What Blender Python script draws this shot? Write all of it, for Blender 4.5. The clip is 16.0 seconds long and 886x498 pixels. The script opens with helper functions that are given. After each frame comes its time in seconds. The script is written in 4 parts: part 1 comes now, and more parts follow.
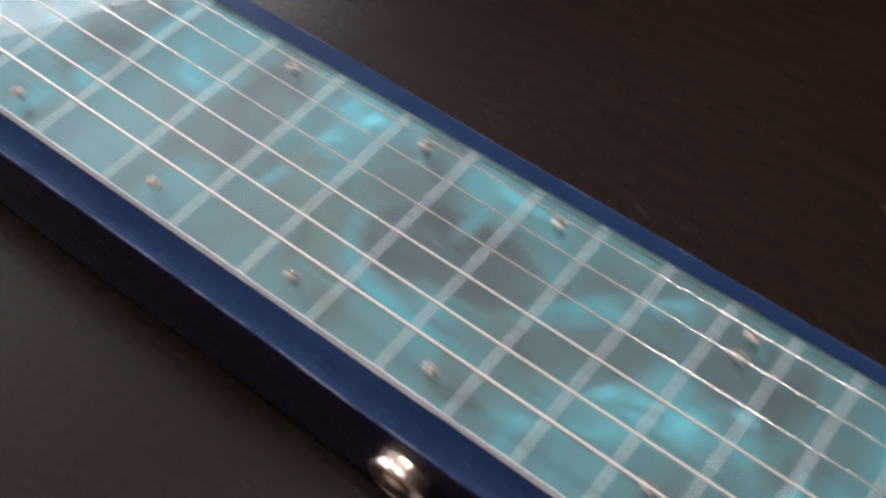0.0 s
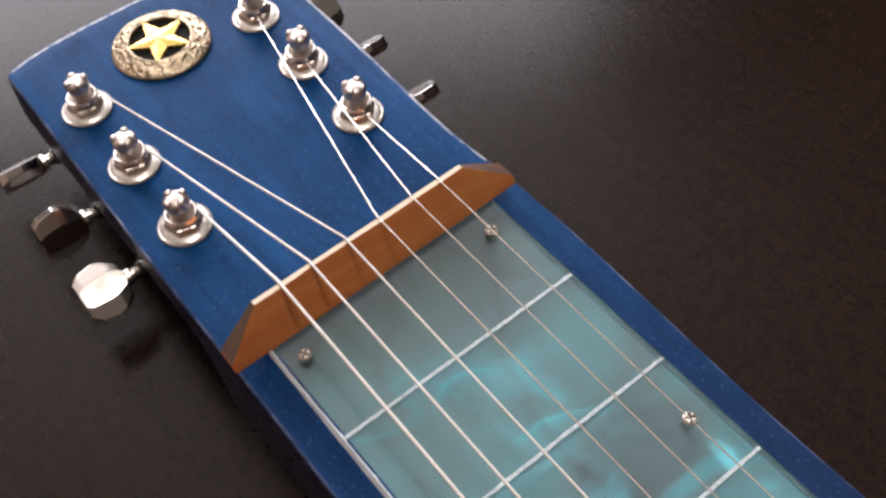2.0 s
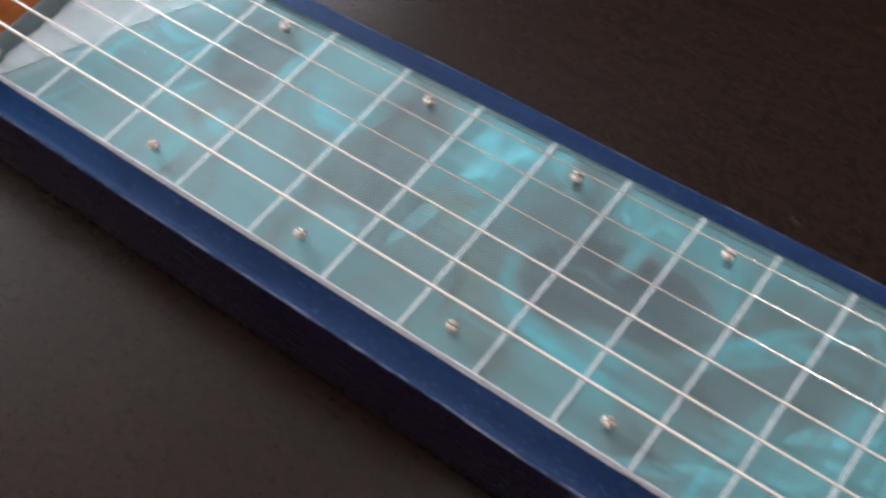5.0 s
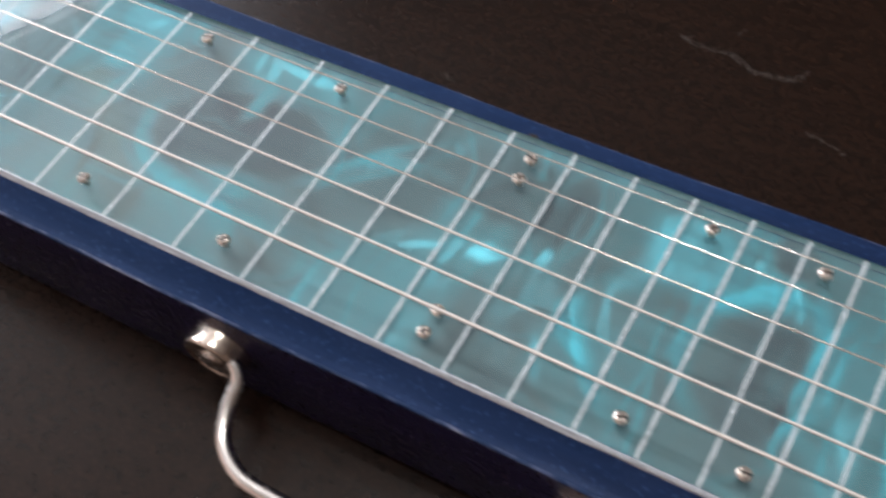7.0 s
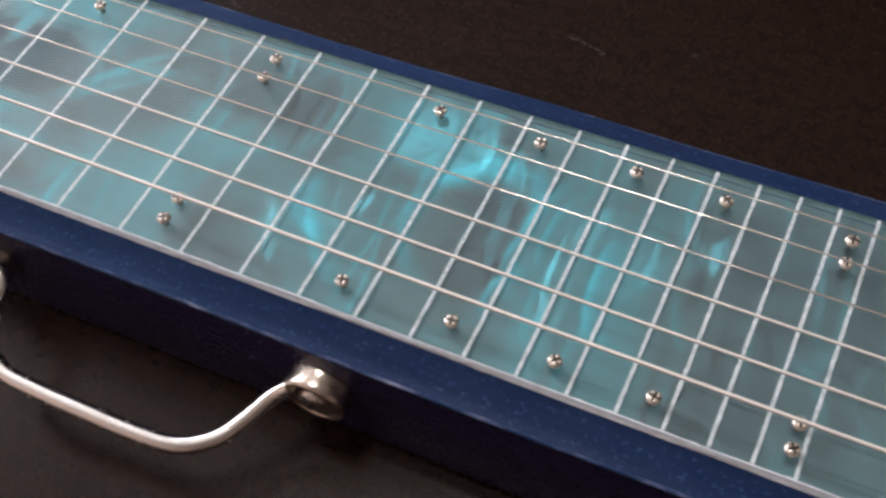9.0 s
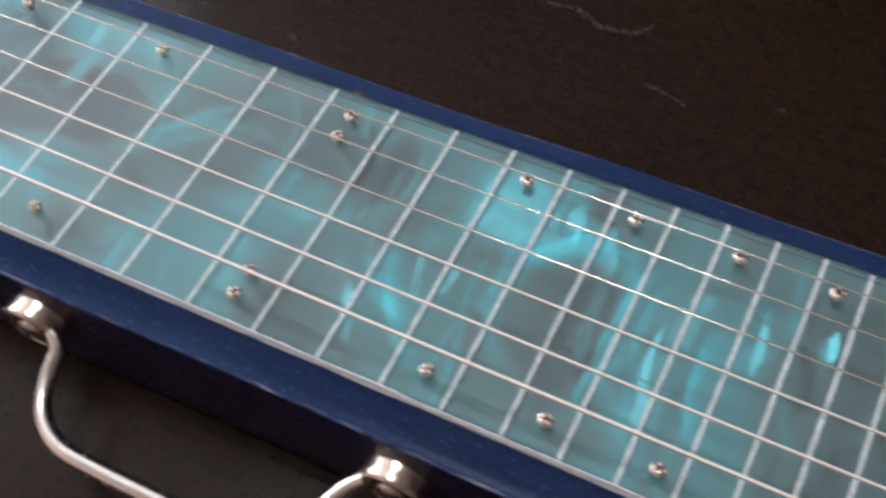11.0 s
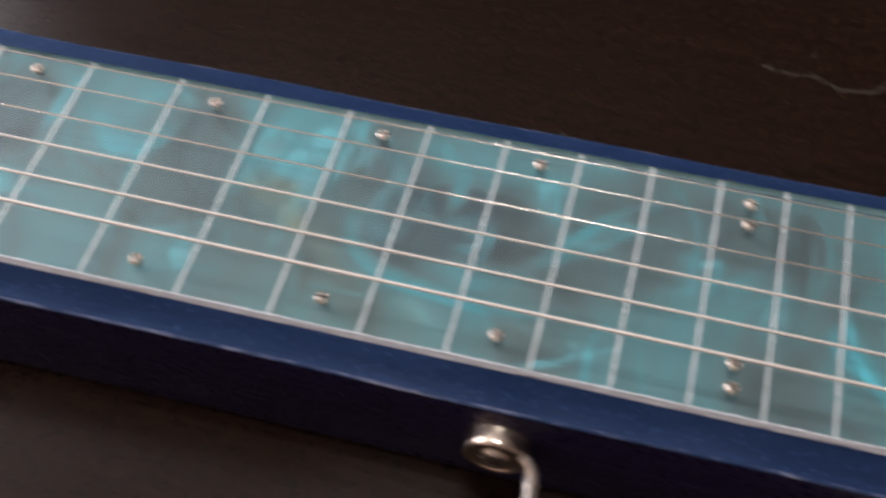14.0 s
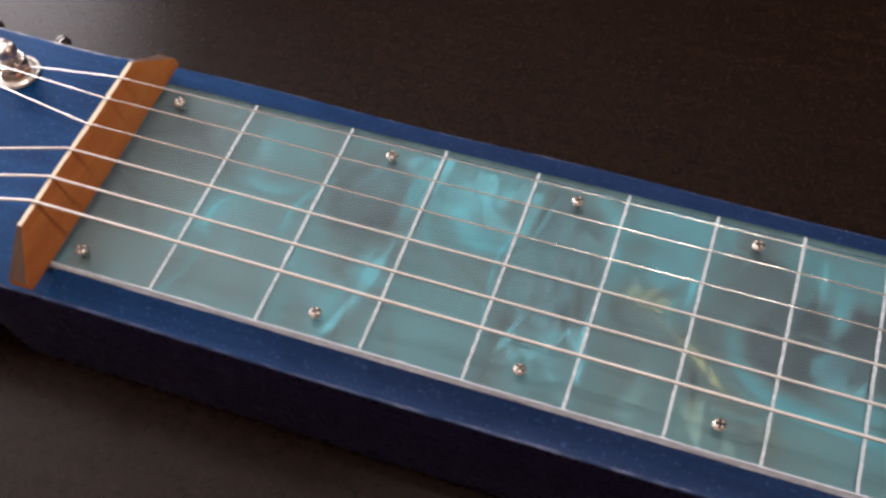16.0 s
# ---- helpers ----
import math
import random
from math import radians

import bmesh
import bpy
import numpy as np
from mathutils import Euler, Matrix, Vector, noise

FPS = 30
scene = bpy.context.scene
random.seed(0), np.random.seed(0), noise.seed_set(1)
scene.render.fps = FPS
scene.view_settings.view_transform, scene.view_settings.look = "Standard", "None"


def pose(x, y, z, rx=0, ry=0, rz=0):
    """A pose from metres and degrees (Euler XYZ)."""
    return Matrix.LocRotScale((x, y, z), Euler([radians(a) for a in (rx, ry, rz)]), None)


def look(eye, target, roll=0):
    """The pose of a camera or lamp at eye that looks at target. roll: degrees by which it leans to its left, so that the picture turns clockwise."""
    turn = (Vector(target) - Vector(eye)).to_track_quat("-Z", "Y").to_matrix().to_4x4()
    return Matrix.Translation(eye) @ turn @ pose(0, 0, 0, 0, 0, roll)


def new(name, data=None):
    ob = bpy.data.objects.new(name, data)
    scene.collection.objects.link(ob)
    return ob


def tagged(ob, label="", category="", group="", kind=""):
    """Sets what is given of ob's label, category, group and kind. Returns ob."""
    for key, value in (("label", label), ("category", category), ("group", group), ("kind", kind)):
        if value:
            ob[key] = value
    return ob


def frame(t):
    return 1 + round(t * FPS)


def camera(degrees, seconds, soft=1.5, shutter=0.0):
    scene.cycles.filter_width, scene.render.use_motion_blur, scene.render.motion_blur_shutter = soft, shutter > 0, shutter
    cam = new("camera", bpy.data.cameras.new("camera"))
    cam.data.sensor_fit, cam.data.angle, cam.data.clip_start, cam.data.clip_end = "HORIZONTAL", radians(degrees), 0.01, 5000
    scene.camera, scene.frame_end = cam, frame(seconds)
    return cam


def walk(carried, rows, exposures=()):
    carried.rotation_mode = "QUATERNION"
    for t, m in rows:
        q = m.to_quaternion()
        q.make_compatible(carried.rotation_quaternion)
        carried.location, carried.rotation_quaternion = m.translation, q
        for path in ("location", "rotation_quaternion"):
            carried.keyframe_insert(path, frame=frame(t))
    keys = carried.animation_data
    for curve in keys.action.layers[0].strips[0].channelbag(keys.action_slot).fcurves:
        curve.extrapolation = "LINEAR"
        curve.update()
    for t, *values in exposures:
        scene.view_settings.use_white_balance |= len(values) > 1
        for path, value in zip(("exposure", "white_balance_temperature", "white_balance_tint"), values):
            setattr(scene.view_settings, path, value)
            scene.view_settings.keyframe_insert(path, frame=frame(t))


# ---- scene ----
cam = camera(46.1, 16.0, soft=2.7, shutter=0.9)
PATH = [
    (0, (0.293, -0.085, 0.257), (-0.395, 0.847, -1.374), 1.40),
    (0.5, (0.253, -0.079, 0.252), (-0.538, 0.838, -1.341), 1.10),
    (1, (0.205, -0.067, 0.249), (-0.655, 0.794, -1.338), 0.80),
    (1.5, (0.155, -0.05, 0.248), (-0.757, 0.714, -1.359), -0.80),
    (2, (0.131, -0.038, 0.25), (-0.839, 0.633, -1.365), -4.30),
    (2.5, (0.143, -0.044, 0.254), (-0.819, 0.645, -1.358), -4.50),
    (3, (0.173, -0.05, 0.258), (-0.76, 0.654, -1.365), -5.40),
    (3.2, (0.184, -0.054, 0.26), (-0.719, 0.657, -1.377), -5.40),
    (4.25, (0.2344, -0.07288, 0.2612), (-0.5964, 0.6941, -1.39), -7.09),
    (5.3, (0.275, -0.082, 0.255), (-0.473, 0.747, -1.404), -7.80),
    (5.5, (0.282, -0.08, 0.253), (-0.443, 0.756, -1.412), -7.70),
    (6, (0.303, -0.079, 0.251), (-0.372, 0.78, -1.424), -7.40),
    (6.5, (0.325, -0.08, 0.248), (-0.318, 0.81, -1.423), -7.00),
    (7, (0.345, -0.083, 0.247), (-0.27, 0.837, -1.419), -6.10),
    (7.5, (0.361, -0.088, 0.246), (-0.222, 0.855, -1.419), -5.20),
    (8, (0.374, -0.091, 0.244), (-0.157, 0.874, -1.426), -3.90),
    (8.5, (0.39, -0.09, 0.243), (-0.121, 0.873, -1.434), -4.40),
    (8.7, (0.396, -0.09, 0.242), (-0.117, 0.876, -1.432), -4.70),
    (9.75, (0.4086, -0.07737, 0.2416), (-0.1324, 0.8491, -1.447), -6.00),
    (10.8, (0.38, -0.073, 0.242), (-0.129, 0.859, -1.452), -4.00),
    (11, (0.374, -0.071, 0.242), (-0.142, 0.853, -1.455), -4.10),
    (11.5, (0.347, -0.083, 0.241), (-0.064, 0.91, -1.445), -0.40),
    (12, (0.331, -0.091, 0.243), (-0.043, 0.934, -1.433), -1.60),
    (12.5, (0.316, -0.1, 0.24), (-0.039, 0.962, -1.417), -2.80),
    (13, (0.29, -0.112, 0.245), (0.032, 0.987, -1.406), 0.00),
    (13.5, (0.267, -0.115, 0.252), (0.006, 0.991, -1.394), -0.10),
    (14, (0.24, -0.115, 0.257), (-0.04, 0.993, -1.384), 0.20),
    (14.5, (0.209, -0.115, 0.261), (-0.104, 0.992, -1.375), 0.20),
    (15, (0.184, -0.116, 0.264), (-0.189, 0.977, -1.369), -1.10),
    (15.5, (0.166, -0.115, 0.264), (-0.244, 0.972, -1.364), -2.00),
    (16, (0.16, -0.111, 0.267), (-0.269, 0.958, -1.368), -3.10),
]
walk(cam, [(t, look(eye, target, roll)) for t, eye, target, roll in PATH],
     [(0, 0.06, 6450, 10.5), (1, 0.09, 6500, 10.5), (2.2, 0.0, 6600, 10.5), (3.2, 0.07, 6500, 10), (5.3, 0.10, 6350, 9.5), (6.8, 0.14, 6280, 9),
      (8.7, 0.08, 6450, 11), (10.8, 0.07, 6400, 10.5), (12, 0.07, 6350, 10), (13, 0.03, 6550, 11), (14.5, 0.0, 6780, 14), (15.5, -0.03, 6850, 15), (16, -0.03, 6850, 15)])

# ---- light: one window beyond the headstock end of the table ----
AZ = radians(28)                      # the window's bearing, from -x towards +y
WDIR = Vector((-math.cos(AZ), math.sin(AZ), 0))
ROOM = Matrix.Rotation(-AZ, 4, "Z")   # room axes: -x runs to the window wall
WALL_D = 2.00                         # table's zero point to the window wall
WIN_Y0, WIN_Y1, WIN_Z0, WIN_Z1 = -1.35, 0.76, 0.42, 1.79

world = bpy.data.worlds.new("sky")
scene.world = world
world.use_nodes = True
wn = world.node_tree
sky = wn.nodes.new("ShaderNodeTexSky")
sky.sky_type, sky.sun_disc = "NISHITA", False
sky.sun_elevation, sky.sun_rotation = radians(35), radians(160)
wn.links.new(sky.outputs[0], wn.nodes["Background"].inputs[0])
wn.nodes["Background"].inputs[1].default_value = 0.1

lamp = bpy.data.lights.new("window_light", "AREA")
lamp.shape, lamp.size, lamp.size_y = "RECTANGLE", WIN_Y1 - WIN_Y0 - 0.06, WIN_Z1 - WIN_Z0 - 0.06
lamp.energy, lamp.color = 68.0, (0.98, 0.962, 1.02)
lamp_ob = new("window_light", lamp)
wc = ROOM @ Vector((-WALL_D - 0.03, (WIN_Y0 + WIN_Y1) / 2, (WIN_Z0 + WIN_Z1) / 2))
lamp_ob.matrix_world = look(wc, wc - WDIR)

CEIL_AT = (0.15, 0.10, 1.80)          # the twin-tube ceiling lamp over the table
for tube_y in (-0.075, 0.075):
    glow = bpy.data.lights.new("tube_light", "AREA")
    glow.shape, glow.size, glow.size_y, glow.energy, glow.color = "RECTANGLE", 0.40, 0.046, 4.6, (1.0, 0.95, 0.90)
    glow_ob = new("tube_light", glow)
    glow_ob.location = (CEIL_AT[0], CEIL_AT[1] + tube_y, CEIL_AT[2] - 0.020)


# ---- materials ----
def nodes_of(name):
    m = bpy.data.materials.new(name)
    m.use_nodes = True
    return m, m.node_tree, m.node_tree.nodes["Principled BSDF"]


def put(nt, kind, **values):
    n = nt.nodes.new(kind)
    for k, v in values.items():
        n.inputs[k.replace("_", " ")].default_value = v
    return n


def coords(nt, scale=(1, 1, 1)):
    tc = nt.nodes.new("ShaderNodeTexCoord")
    mp = nt.nodes.new("ShaderNodeMapping")
    mp.inputs["Scale"].default_value = scale
    nt.links.new(tc.outputs["Object"], mp.inputs["Vector"])
    return mp.outputs[0]


def noise_tex(nt, vec, scale, detail=4.0, rough=0.55, distort=0.0):
    n = put(nt, "ShaderNodeTexNoise", Scale=scale, Detail=detail, Roughness=rough, Distortion=distort)
    nt.links.new(vec, n.inputs["Vector"])
    return n.outputs["Fac"]


def ramp(nt, fac, stops):
    r = nt.nodes.new("ShaderNodeValToRGB")
    e = r.color_ramp.elements
    while len(e) < len(stops):
        e.new(0.5)
    for i, (p, c) in enumerate(stops):
        e[i].position = p
        e[i].color = (*c, 1) if len(c) == 3 else c
    nt.links.new(fac, r.inputs[0])
    return r.outputs[0]


def mix(nt, fac, a, b, mode="MIX"):
    m = nt.nodes.new("ShaderNodeMix")
    m.data_type, m.blend_type = "RGBA", mode
    for sock, v in ((m.inputs[0], fac), (m.inputs[6], a), (m.inputs[7], b)):
        if isinstance(v, (int, float)):
            sock.default_value = v
        elif isinstance(v, tuple):
            sock.default_value = (*v, 1)
        else:
            nt.links.new(v, sock)
    return m.outputs[2]


def bump(nt, height, strength, distance):
    b = put(nt, "ShaderNodeBump", Strength=strength, Distance=distance)
    nt.links.new(height, b.inputs["Height"])
    return b.outputs[0]


def grey(v):
    return (v, v, v)


def mat_blue():
    m, nt, p = nodes_of("blue_stain")
    long = noise_tex(nt, coords(nt, (14, 220, 220)), 1.0, 6, 0.65)
    cloud = noise_tex(nt, coords(nt), 28, 5, 0.6)
    speck = noise_tex(nt, coords(nt), 900, 2, 0.6)
    c = ramp(nt, long, [(0.3, (0.0024, 0.047, 0.158)), (0.55, (0.0034, 0.066, 0.216)), (0.75, (0.0052, 0.087, 0.268))])
    split = nt.nodes.new("ShaderNodeSeparateXYZ")   # deeper and more violet along the neck than on the headstock
    nt.links.new(coords(nt), split.inputs[0])
    deep = ramp(nt, long, [(0.3, (0.0135, 0.0310, 0.088)), (0.55, (0.0170, 0.0410, 0.115)), (0.75, (0.0220, 0.0520, 0.143))])
    far_along = put(nt, "ShaderNodeMapRange")
    nt.links.new(split.outputs[0], far_along.inputs["Value"])
    far_along.inputs["From Min"].default_value, far_along.inputs["From Max"].default_value = -0.04, 0.10
    c = mix(nt, far_along.outputs[0], c, deep)
    dull = put(nt, "ShaderNodeMapRange")
    nt.links.new(split.outputs[0], dull.inputs["Value"])
    dull.inputs["From Min"].default_value, dull.inputs["From Max"].default_value = 0.20, 0.38
    dull.inputs["To Max"].default_value = 0.8
    c = mix(nt, dull.outputs[0], c, ramp(nt, long, [(0.3, (0.0130, 0.0235, 0.065)), (0.55, (0.0165, 0.0305, 0.085)), (0.75, (0.0220, 0.0400, 0.106))]))
    blotch = noise_tex(nt, coords(nt, (70, 130, 130)), 1.0, 5, 0.65, 0.6)
    c = mix(nt, ramp(nt, blotch, [(0.50, grey(0)), (0.68, grey(0.42))]), c, (0.0040, 0.0200, 0.070))
    c = mix(nt, ramp(nt, cloud, [(0.42, grey(0)), (0.75, grey(0.45))]), c, (0.0064, 0.0220, 0.076))
    c = mix(nt, ramp(nt, speck, [(0.60, grey(0)), (0.70, grey(0.36))]), c, (0.075, 0.15, 0.34))
    wear = noise_tex(nt, coords(nt), 160, 4, 0.7)
    c = mix(nt, ramp(nt, wear, [(0.72, grey(0)), (0.77, grey(0.55))]), c, (0.16, 0.22, 0.36))
    nt.links.new(c, p.inputs["Base Color"])
    nt.links.new(ramp(nt, cloud, [(0.3, grey(0.42)), (0.7, grey(0.56))]), p.inputs["Roughness"])
    p.inputs["Specular IOR Level"].default_value = 0.07
    p.inputs["Coat Weight"].default_value = 0.03
    p.inputs["Coat Roughness"].default_value = 0.15
    nt.links.new(bump(nt, mix(nt, 0.5, long, blotch), 0.45, 0.0005), p.inputs["Normal"])
    return m


def mat_worn():
    m, nt, p = nodes_of("worn_blue_edge")
    n = noise_tex(nt, coords(nt, (90, 500, 500)), 1.0, 5, 0.7)
    nt.links.new(ramp(nt, n, [(0.44, (0.010, 0.042, 0.136)), (0.57, (0.13, 0.17, 0.32)), (0.72, (0.48, 0.50, 0.60))]), p.inputs["Base Color"])
    p.inputs["Roughness"].default_value = 0.5
    nt.links.new(bump(nt, n, 0.5, 0.0004), p.inputs["Normal"])
    return m


def mat_rubbed():
    m, nt, p = nodes_of("edge_rubbed_white")
    n = noise_tex(nt, coords(nt, (120, 400, 400)), 1.0, 5, 0.7)
    nt.links.new(ramp(nt, n, [(0.34, (0.020, 0.080, 0.24)), (0.46, (0.36, 0.40, 0.50)), (0.62, (0.78, 0.79, 0.82))]), p.inputs["Base Color"])
    p.inputs["Roughness"].default_value = 0.5
    return m


# stain of the plank's sides, with their shade put into the colour
def mat_shaded_side():
    m, nt, p = nodes_of("shaded_side_violet")
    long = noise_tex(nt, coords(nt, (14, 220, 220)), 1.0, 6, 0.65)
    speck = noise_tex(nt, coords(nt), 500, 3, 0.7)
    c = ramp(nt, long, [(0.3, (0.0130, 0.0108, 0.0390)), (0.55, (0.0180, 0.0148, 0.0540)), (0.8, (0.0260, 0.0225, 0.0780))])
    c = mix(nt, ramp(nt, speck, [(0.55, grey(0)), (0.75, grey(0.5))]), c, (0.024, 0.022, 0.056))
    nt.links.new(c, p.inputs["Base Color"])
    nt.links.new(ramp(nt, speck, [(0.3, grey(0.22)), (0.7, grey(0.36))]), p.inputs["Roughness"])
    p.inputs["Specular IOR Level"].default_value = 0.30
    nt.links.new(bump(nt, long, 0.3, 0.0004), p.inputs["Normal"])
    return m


def mat_table():
    m, nt, p = nodes_of("dark_table")
    grain = noise_tex(nt, coords(nt, (9, 160, 60)), 1.0, 8, 0.7, 0.4)
    cloud = noise_tex(nt, coords(nt), 7, 5, 0.6)
    speck = noise_tex(nt, coords(nt), 700, 3, 0.7)
    c = ramp(nt, grain, [(0.3, (0.0098, 0.0048, 0.0034)), (0.55, (0.0154, 0.0078, 0.0054)), (0.8, (0.0260, 0.0138, 0.0094))])
    c = mix(nt, ramp(nt, cloud, [(0.35, grey(0)), (0.7, grey(0.5))]), c, (0.0215, 0.0118, 0.0084))
    c = mix(nt, ramp(nt, speck, [(0.47, grey(0)), (0.70, grey(0.60))]), c, (0.042, 0.026, 0.018))
    blot = noise_tex(nt, coords(nt), 240, 3, 0.6)
    c = mix(nt, ramp(nt, blot, [(0.45, grey(0)), (0.70, grey(0.6))]), c, (0.0040, 0.0028, 0.0024))
    c = mix(nt, 1.0, c, (0.86, 0.75, 0.67), "MULTIPLY")
    nt.links.new(c, p.inputs["Base Color"])
    nt.links.new(ramp(nt, cloud, [(0.3, grey(0.18)), (0.7, grey(0.27))]), p.inputs["Roughness"])
    p.inputs["Specular IOR Level"].default_value = 0.24
    nt.links.new(bump(nt, grain, 0.18, 0.0004), p.inputs["Normal"])
    return m


def mat_pearl():
    m, nt, p = nodes_of("teal_pearloid")
    at = nt.nodes.new("ShaderNodeAttribute")
    at.attribute_name = "swirl"
    sep = nt.nodes.new("ShaderNodeSeparateColor")
    nt.links.new(at.outputs["Color"], sep.inputs[0])
    lie = nt.nodes.new("ShaderNodeAttribute")
    lie.attribute_name = "flake_lie"
    fine = noise_tex(nt, coords(nt, (30, 480, 1)), 1.0, 1.5, 0.5)
    c = ramp(nt, sep.outputs[0], [(0.12, (0.092, 0.104, 0.120)), (0.32, (0.148, 0.216, 0.235)), (0.52, (0.140, 0.304, 0.343)),
                                  (0.75, (0.128, 0.410, 0.495)), (0.95, (0.150, 0.720, 0.870))])
    stain = nt.nodes.new("ShaderNodeMath")
    stain.operation = "MULTIPLY"
    nt.links.new(sep.outputs[1], stain.inputs[0])
    stain.inputs[1].default_value = 0.055
    c = mix(nt, stain.outputs[0], c, (0.36, 0.37, 0.17))
    # thin dark streaks lengthwise, imitating the strings' shadows on the sheet
    c = mix(nt, ramp(nt, fine, [(0.53, grey(0)), (0.72, grey(0.20))]), c, (0.060, 0.090, 0.104))
    nt.links.new(c, p.inputs["Base Color"])
    p.inputs["Metallic"].default_value = 0.20
    p.inputs["Roughness"].default_value = 0.50
    p.inputs["Specular IOR Level"].default_value = 0.25
    flash = nt.nodes.new("ShaderNodeBsdfGlossy")   # the pearl flakes, shining by the way they lie
    flash.inputs["Roughness"].default_value = 0.205
    nt.links.new(lie.outputs["Vector"], flash.inputs["Normal"])
    tint = mix(nt, sep.outputs[1], (0.0050, 0.0262, 0.034), (0.028, 0.026, 0.010))
    strength = nt.nodes.new("ShaderNodeVectorMath")
    strength.operation = "SCALE"
    nt.links.new(tint, strength.inputs[0])
    nt.links.new(sep.outputs[2], strength.inputs["Scale"])
    nt.links.new(strength.outputs[0], flash.inputs["Color"])
    both = nt.nodes.new("ShaderNodeAddShader")
    nt.links.new(p.outputs[0], both.inputs[0])
    nt.links.new(flash.outputs[0], both.inputs[1])
    nt.links.new(both.outputs[0], nt.nodes["Material Output"].inputs["Surface"])
    return m


def mat_acrylic(name="clear_acrylic", gloss=True):
    """Clear tinted sheet; its gloss grows towards grazing angles."""
    m, nt, p = nodes_of(name)
    clear = nt.nodes.new("ShaderNodeBsdfTransparent")
    clear.inputs["Color"].default_value = (0.945, 0.985, 0.980, 1)
    shine = nt.nodes.new("ShaderNodeBsdfGlossy")
    shine.inputs["Roughness"].default_value = 0.02
    edge = nt.nodes.new("ShaderNodeLayerWeight")
    power = put(nt, "ShaderNodeMath")
    power.operation = "POWER"
    nt.links.new(edge.outputs["Facing"], power.inputs[0])
    power.inputs[1].default_value = 5.0
    fac = put(nt, "ShaderNodeMath")
    fac.operation = "MULTIPLY_ADD"
    nt.links.new(power.outputs[0], fac.inputs[0])
    fac.inputs[1].default_value, fac.inputs[2].default_value = (0.95, 0.042) if gloss else (0.0, 0.0)
    both = put(nt, "ShaderNodeMixShader")
    nt.links.new(fac.outputs[0], both.inputs[0])
    nt.links.new(clear.outputs[0], both.inputs[1])
    nt.links.new(shine.outputs[0], both.inputs[2])
    nt.links.new(both.outputs[0], nt.nodes["Material Output"].inputs["Surface"])
    return m


def mat_frost():
    m, nt, p = nodes_of("frosted_cut_edge")
    n = noise_tex(nt, coords(nt, (60, 300, 300)), 1.0, 5, 0.7)
    c = ramp(nt, n, [(0.25, (0.80, 0.85, 0.87)), (0.5, (0.95, 0.97, 0.98)), (0.8, (0.99, 0.99, 1.0))])
    nt.links.new(c, p.inputs["Base Color"])
    p.inputs["Roughness"].default_value = 0.30
    p.inputs["Specular IOR Level"].default_value = 0.9
    nt.links.new(bump(nt, n, 0.5, 0.0004), p.inputs["Normal"])
    back = nt.nodes.new("ShaderNodeBsdfTranslucent")
    nt.links.new(c, back.inputs["Color"])
    half = put(nt, "ShaderNodeMixShader")
    half.inputs[0].default_value = 0.85
    nt.links.new(p.outputs[0], half.inputs[1])
    nt.links.new(back.outputs[0], half.inputs[2])
    nt.links.new(half.outputs[0], nt.nodes["Material Output"].inputs["Surface"])
    return m


def mat_score():
    m, nt, p = nodes_of("white_scored_line")
    n = noise_tex(nt, coords(nt), 900, 4, 0.7)
    nt.links.new(ramp(nt, n, [(0.3, (0.38, 0.45, 0.48)), (0.5, (0.62, 0.69, 0.72)), (0.7, (0.84, 0.90, 0.93))]), p.inputs["Base Color"])
    p.inputs["Roughness"].default_value = 0.6
    return m


def mat_metal(name, colour, rough, dirt=0.0, metal=1.0):
    m, nt, p = nodes_of(name)
    n = noise_tex(nt, coords(nt), 420, 4, 0.6)
    dark = tuple(c * (1 - dirt) for c in colour)
    nt.links.new(ramp(nt, n, [(0.35, dark), (0.62, colour)]), p.inputs["Base Color"])
    nt.links.new(ramp(nt, n, [(0.3, grey(rough * 1.5)), (0.7, grey(rough * 0.8))]), p.inputs["Roughness"])
    p.inputs["Metallic"].default_value = metal
    nt.links.new(bump(nt, n, 0.02 + 0.5 * max(dirt - 0.4, 0) * 8, 0.0002), p.inputs["Normal"])
    return m


def mat_nutwood(name, lo, mid, hi):
    m, nt, p = nodes_of(name)
    g = noise_tex(nt, coords(nt, (260, 22, 90)), 1.0, 6, 0.65, 0.5)
    f = noise_tex(nt, coords(nt), 700, 3, 0.6)
    c = ramp(nt, g, [(0.3, lo), (0.52, mid), (0.75, hi)])
    c = mix(nt, ramp(nt, f, [(0.58, grey(0)), (0.72, grey(0.4))]), c, lo)
    nt.links.new(c, p.inputs["Base Color"])
    p.inputs["Roughness"].default_value = 0.55
    nt.links.new(bump(nt, g, 0.3, 0.0004), p.inputs["Normal"])
    return m


def mat_plain(name, colour, rough, var=0.12, scale=3.0):
    m, nt, p = nodes_of(name)
    n = noise_tex(nt, coords(nt), scale, 5, 0.6)
    nt.links.new(ramp(nt, n, [(0.3, tuple(c * (1 - var) for c in colour)), (0.7, colour)]), p.inputs["Base Color"])
    p.inputs["Roughness"].default_value = rough
    return m


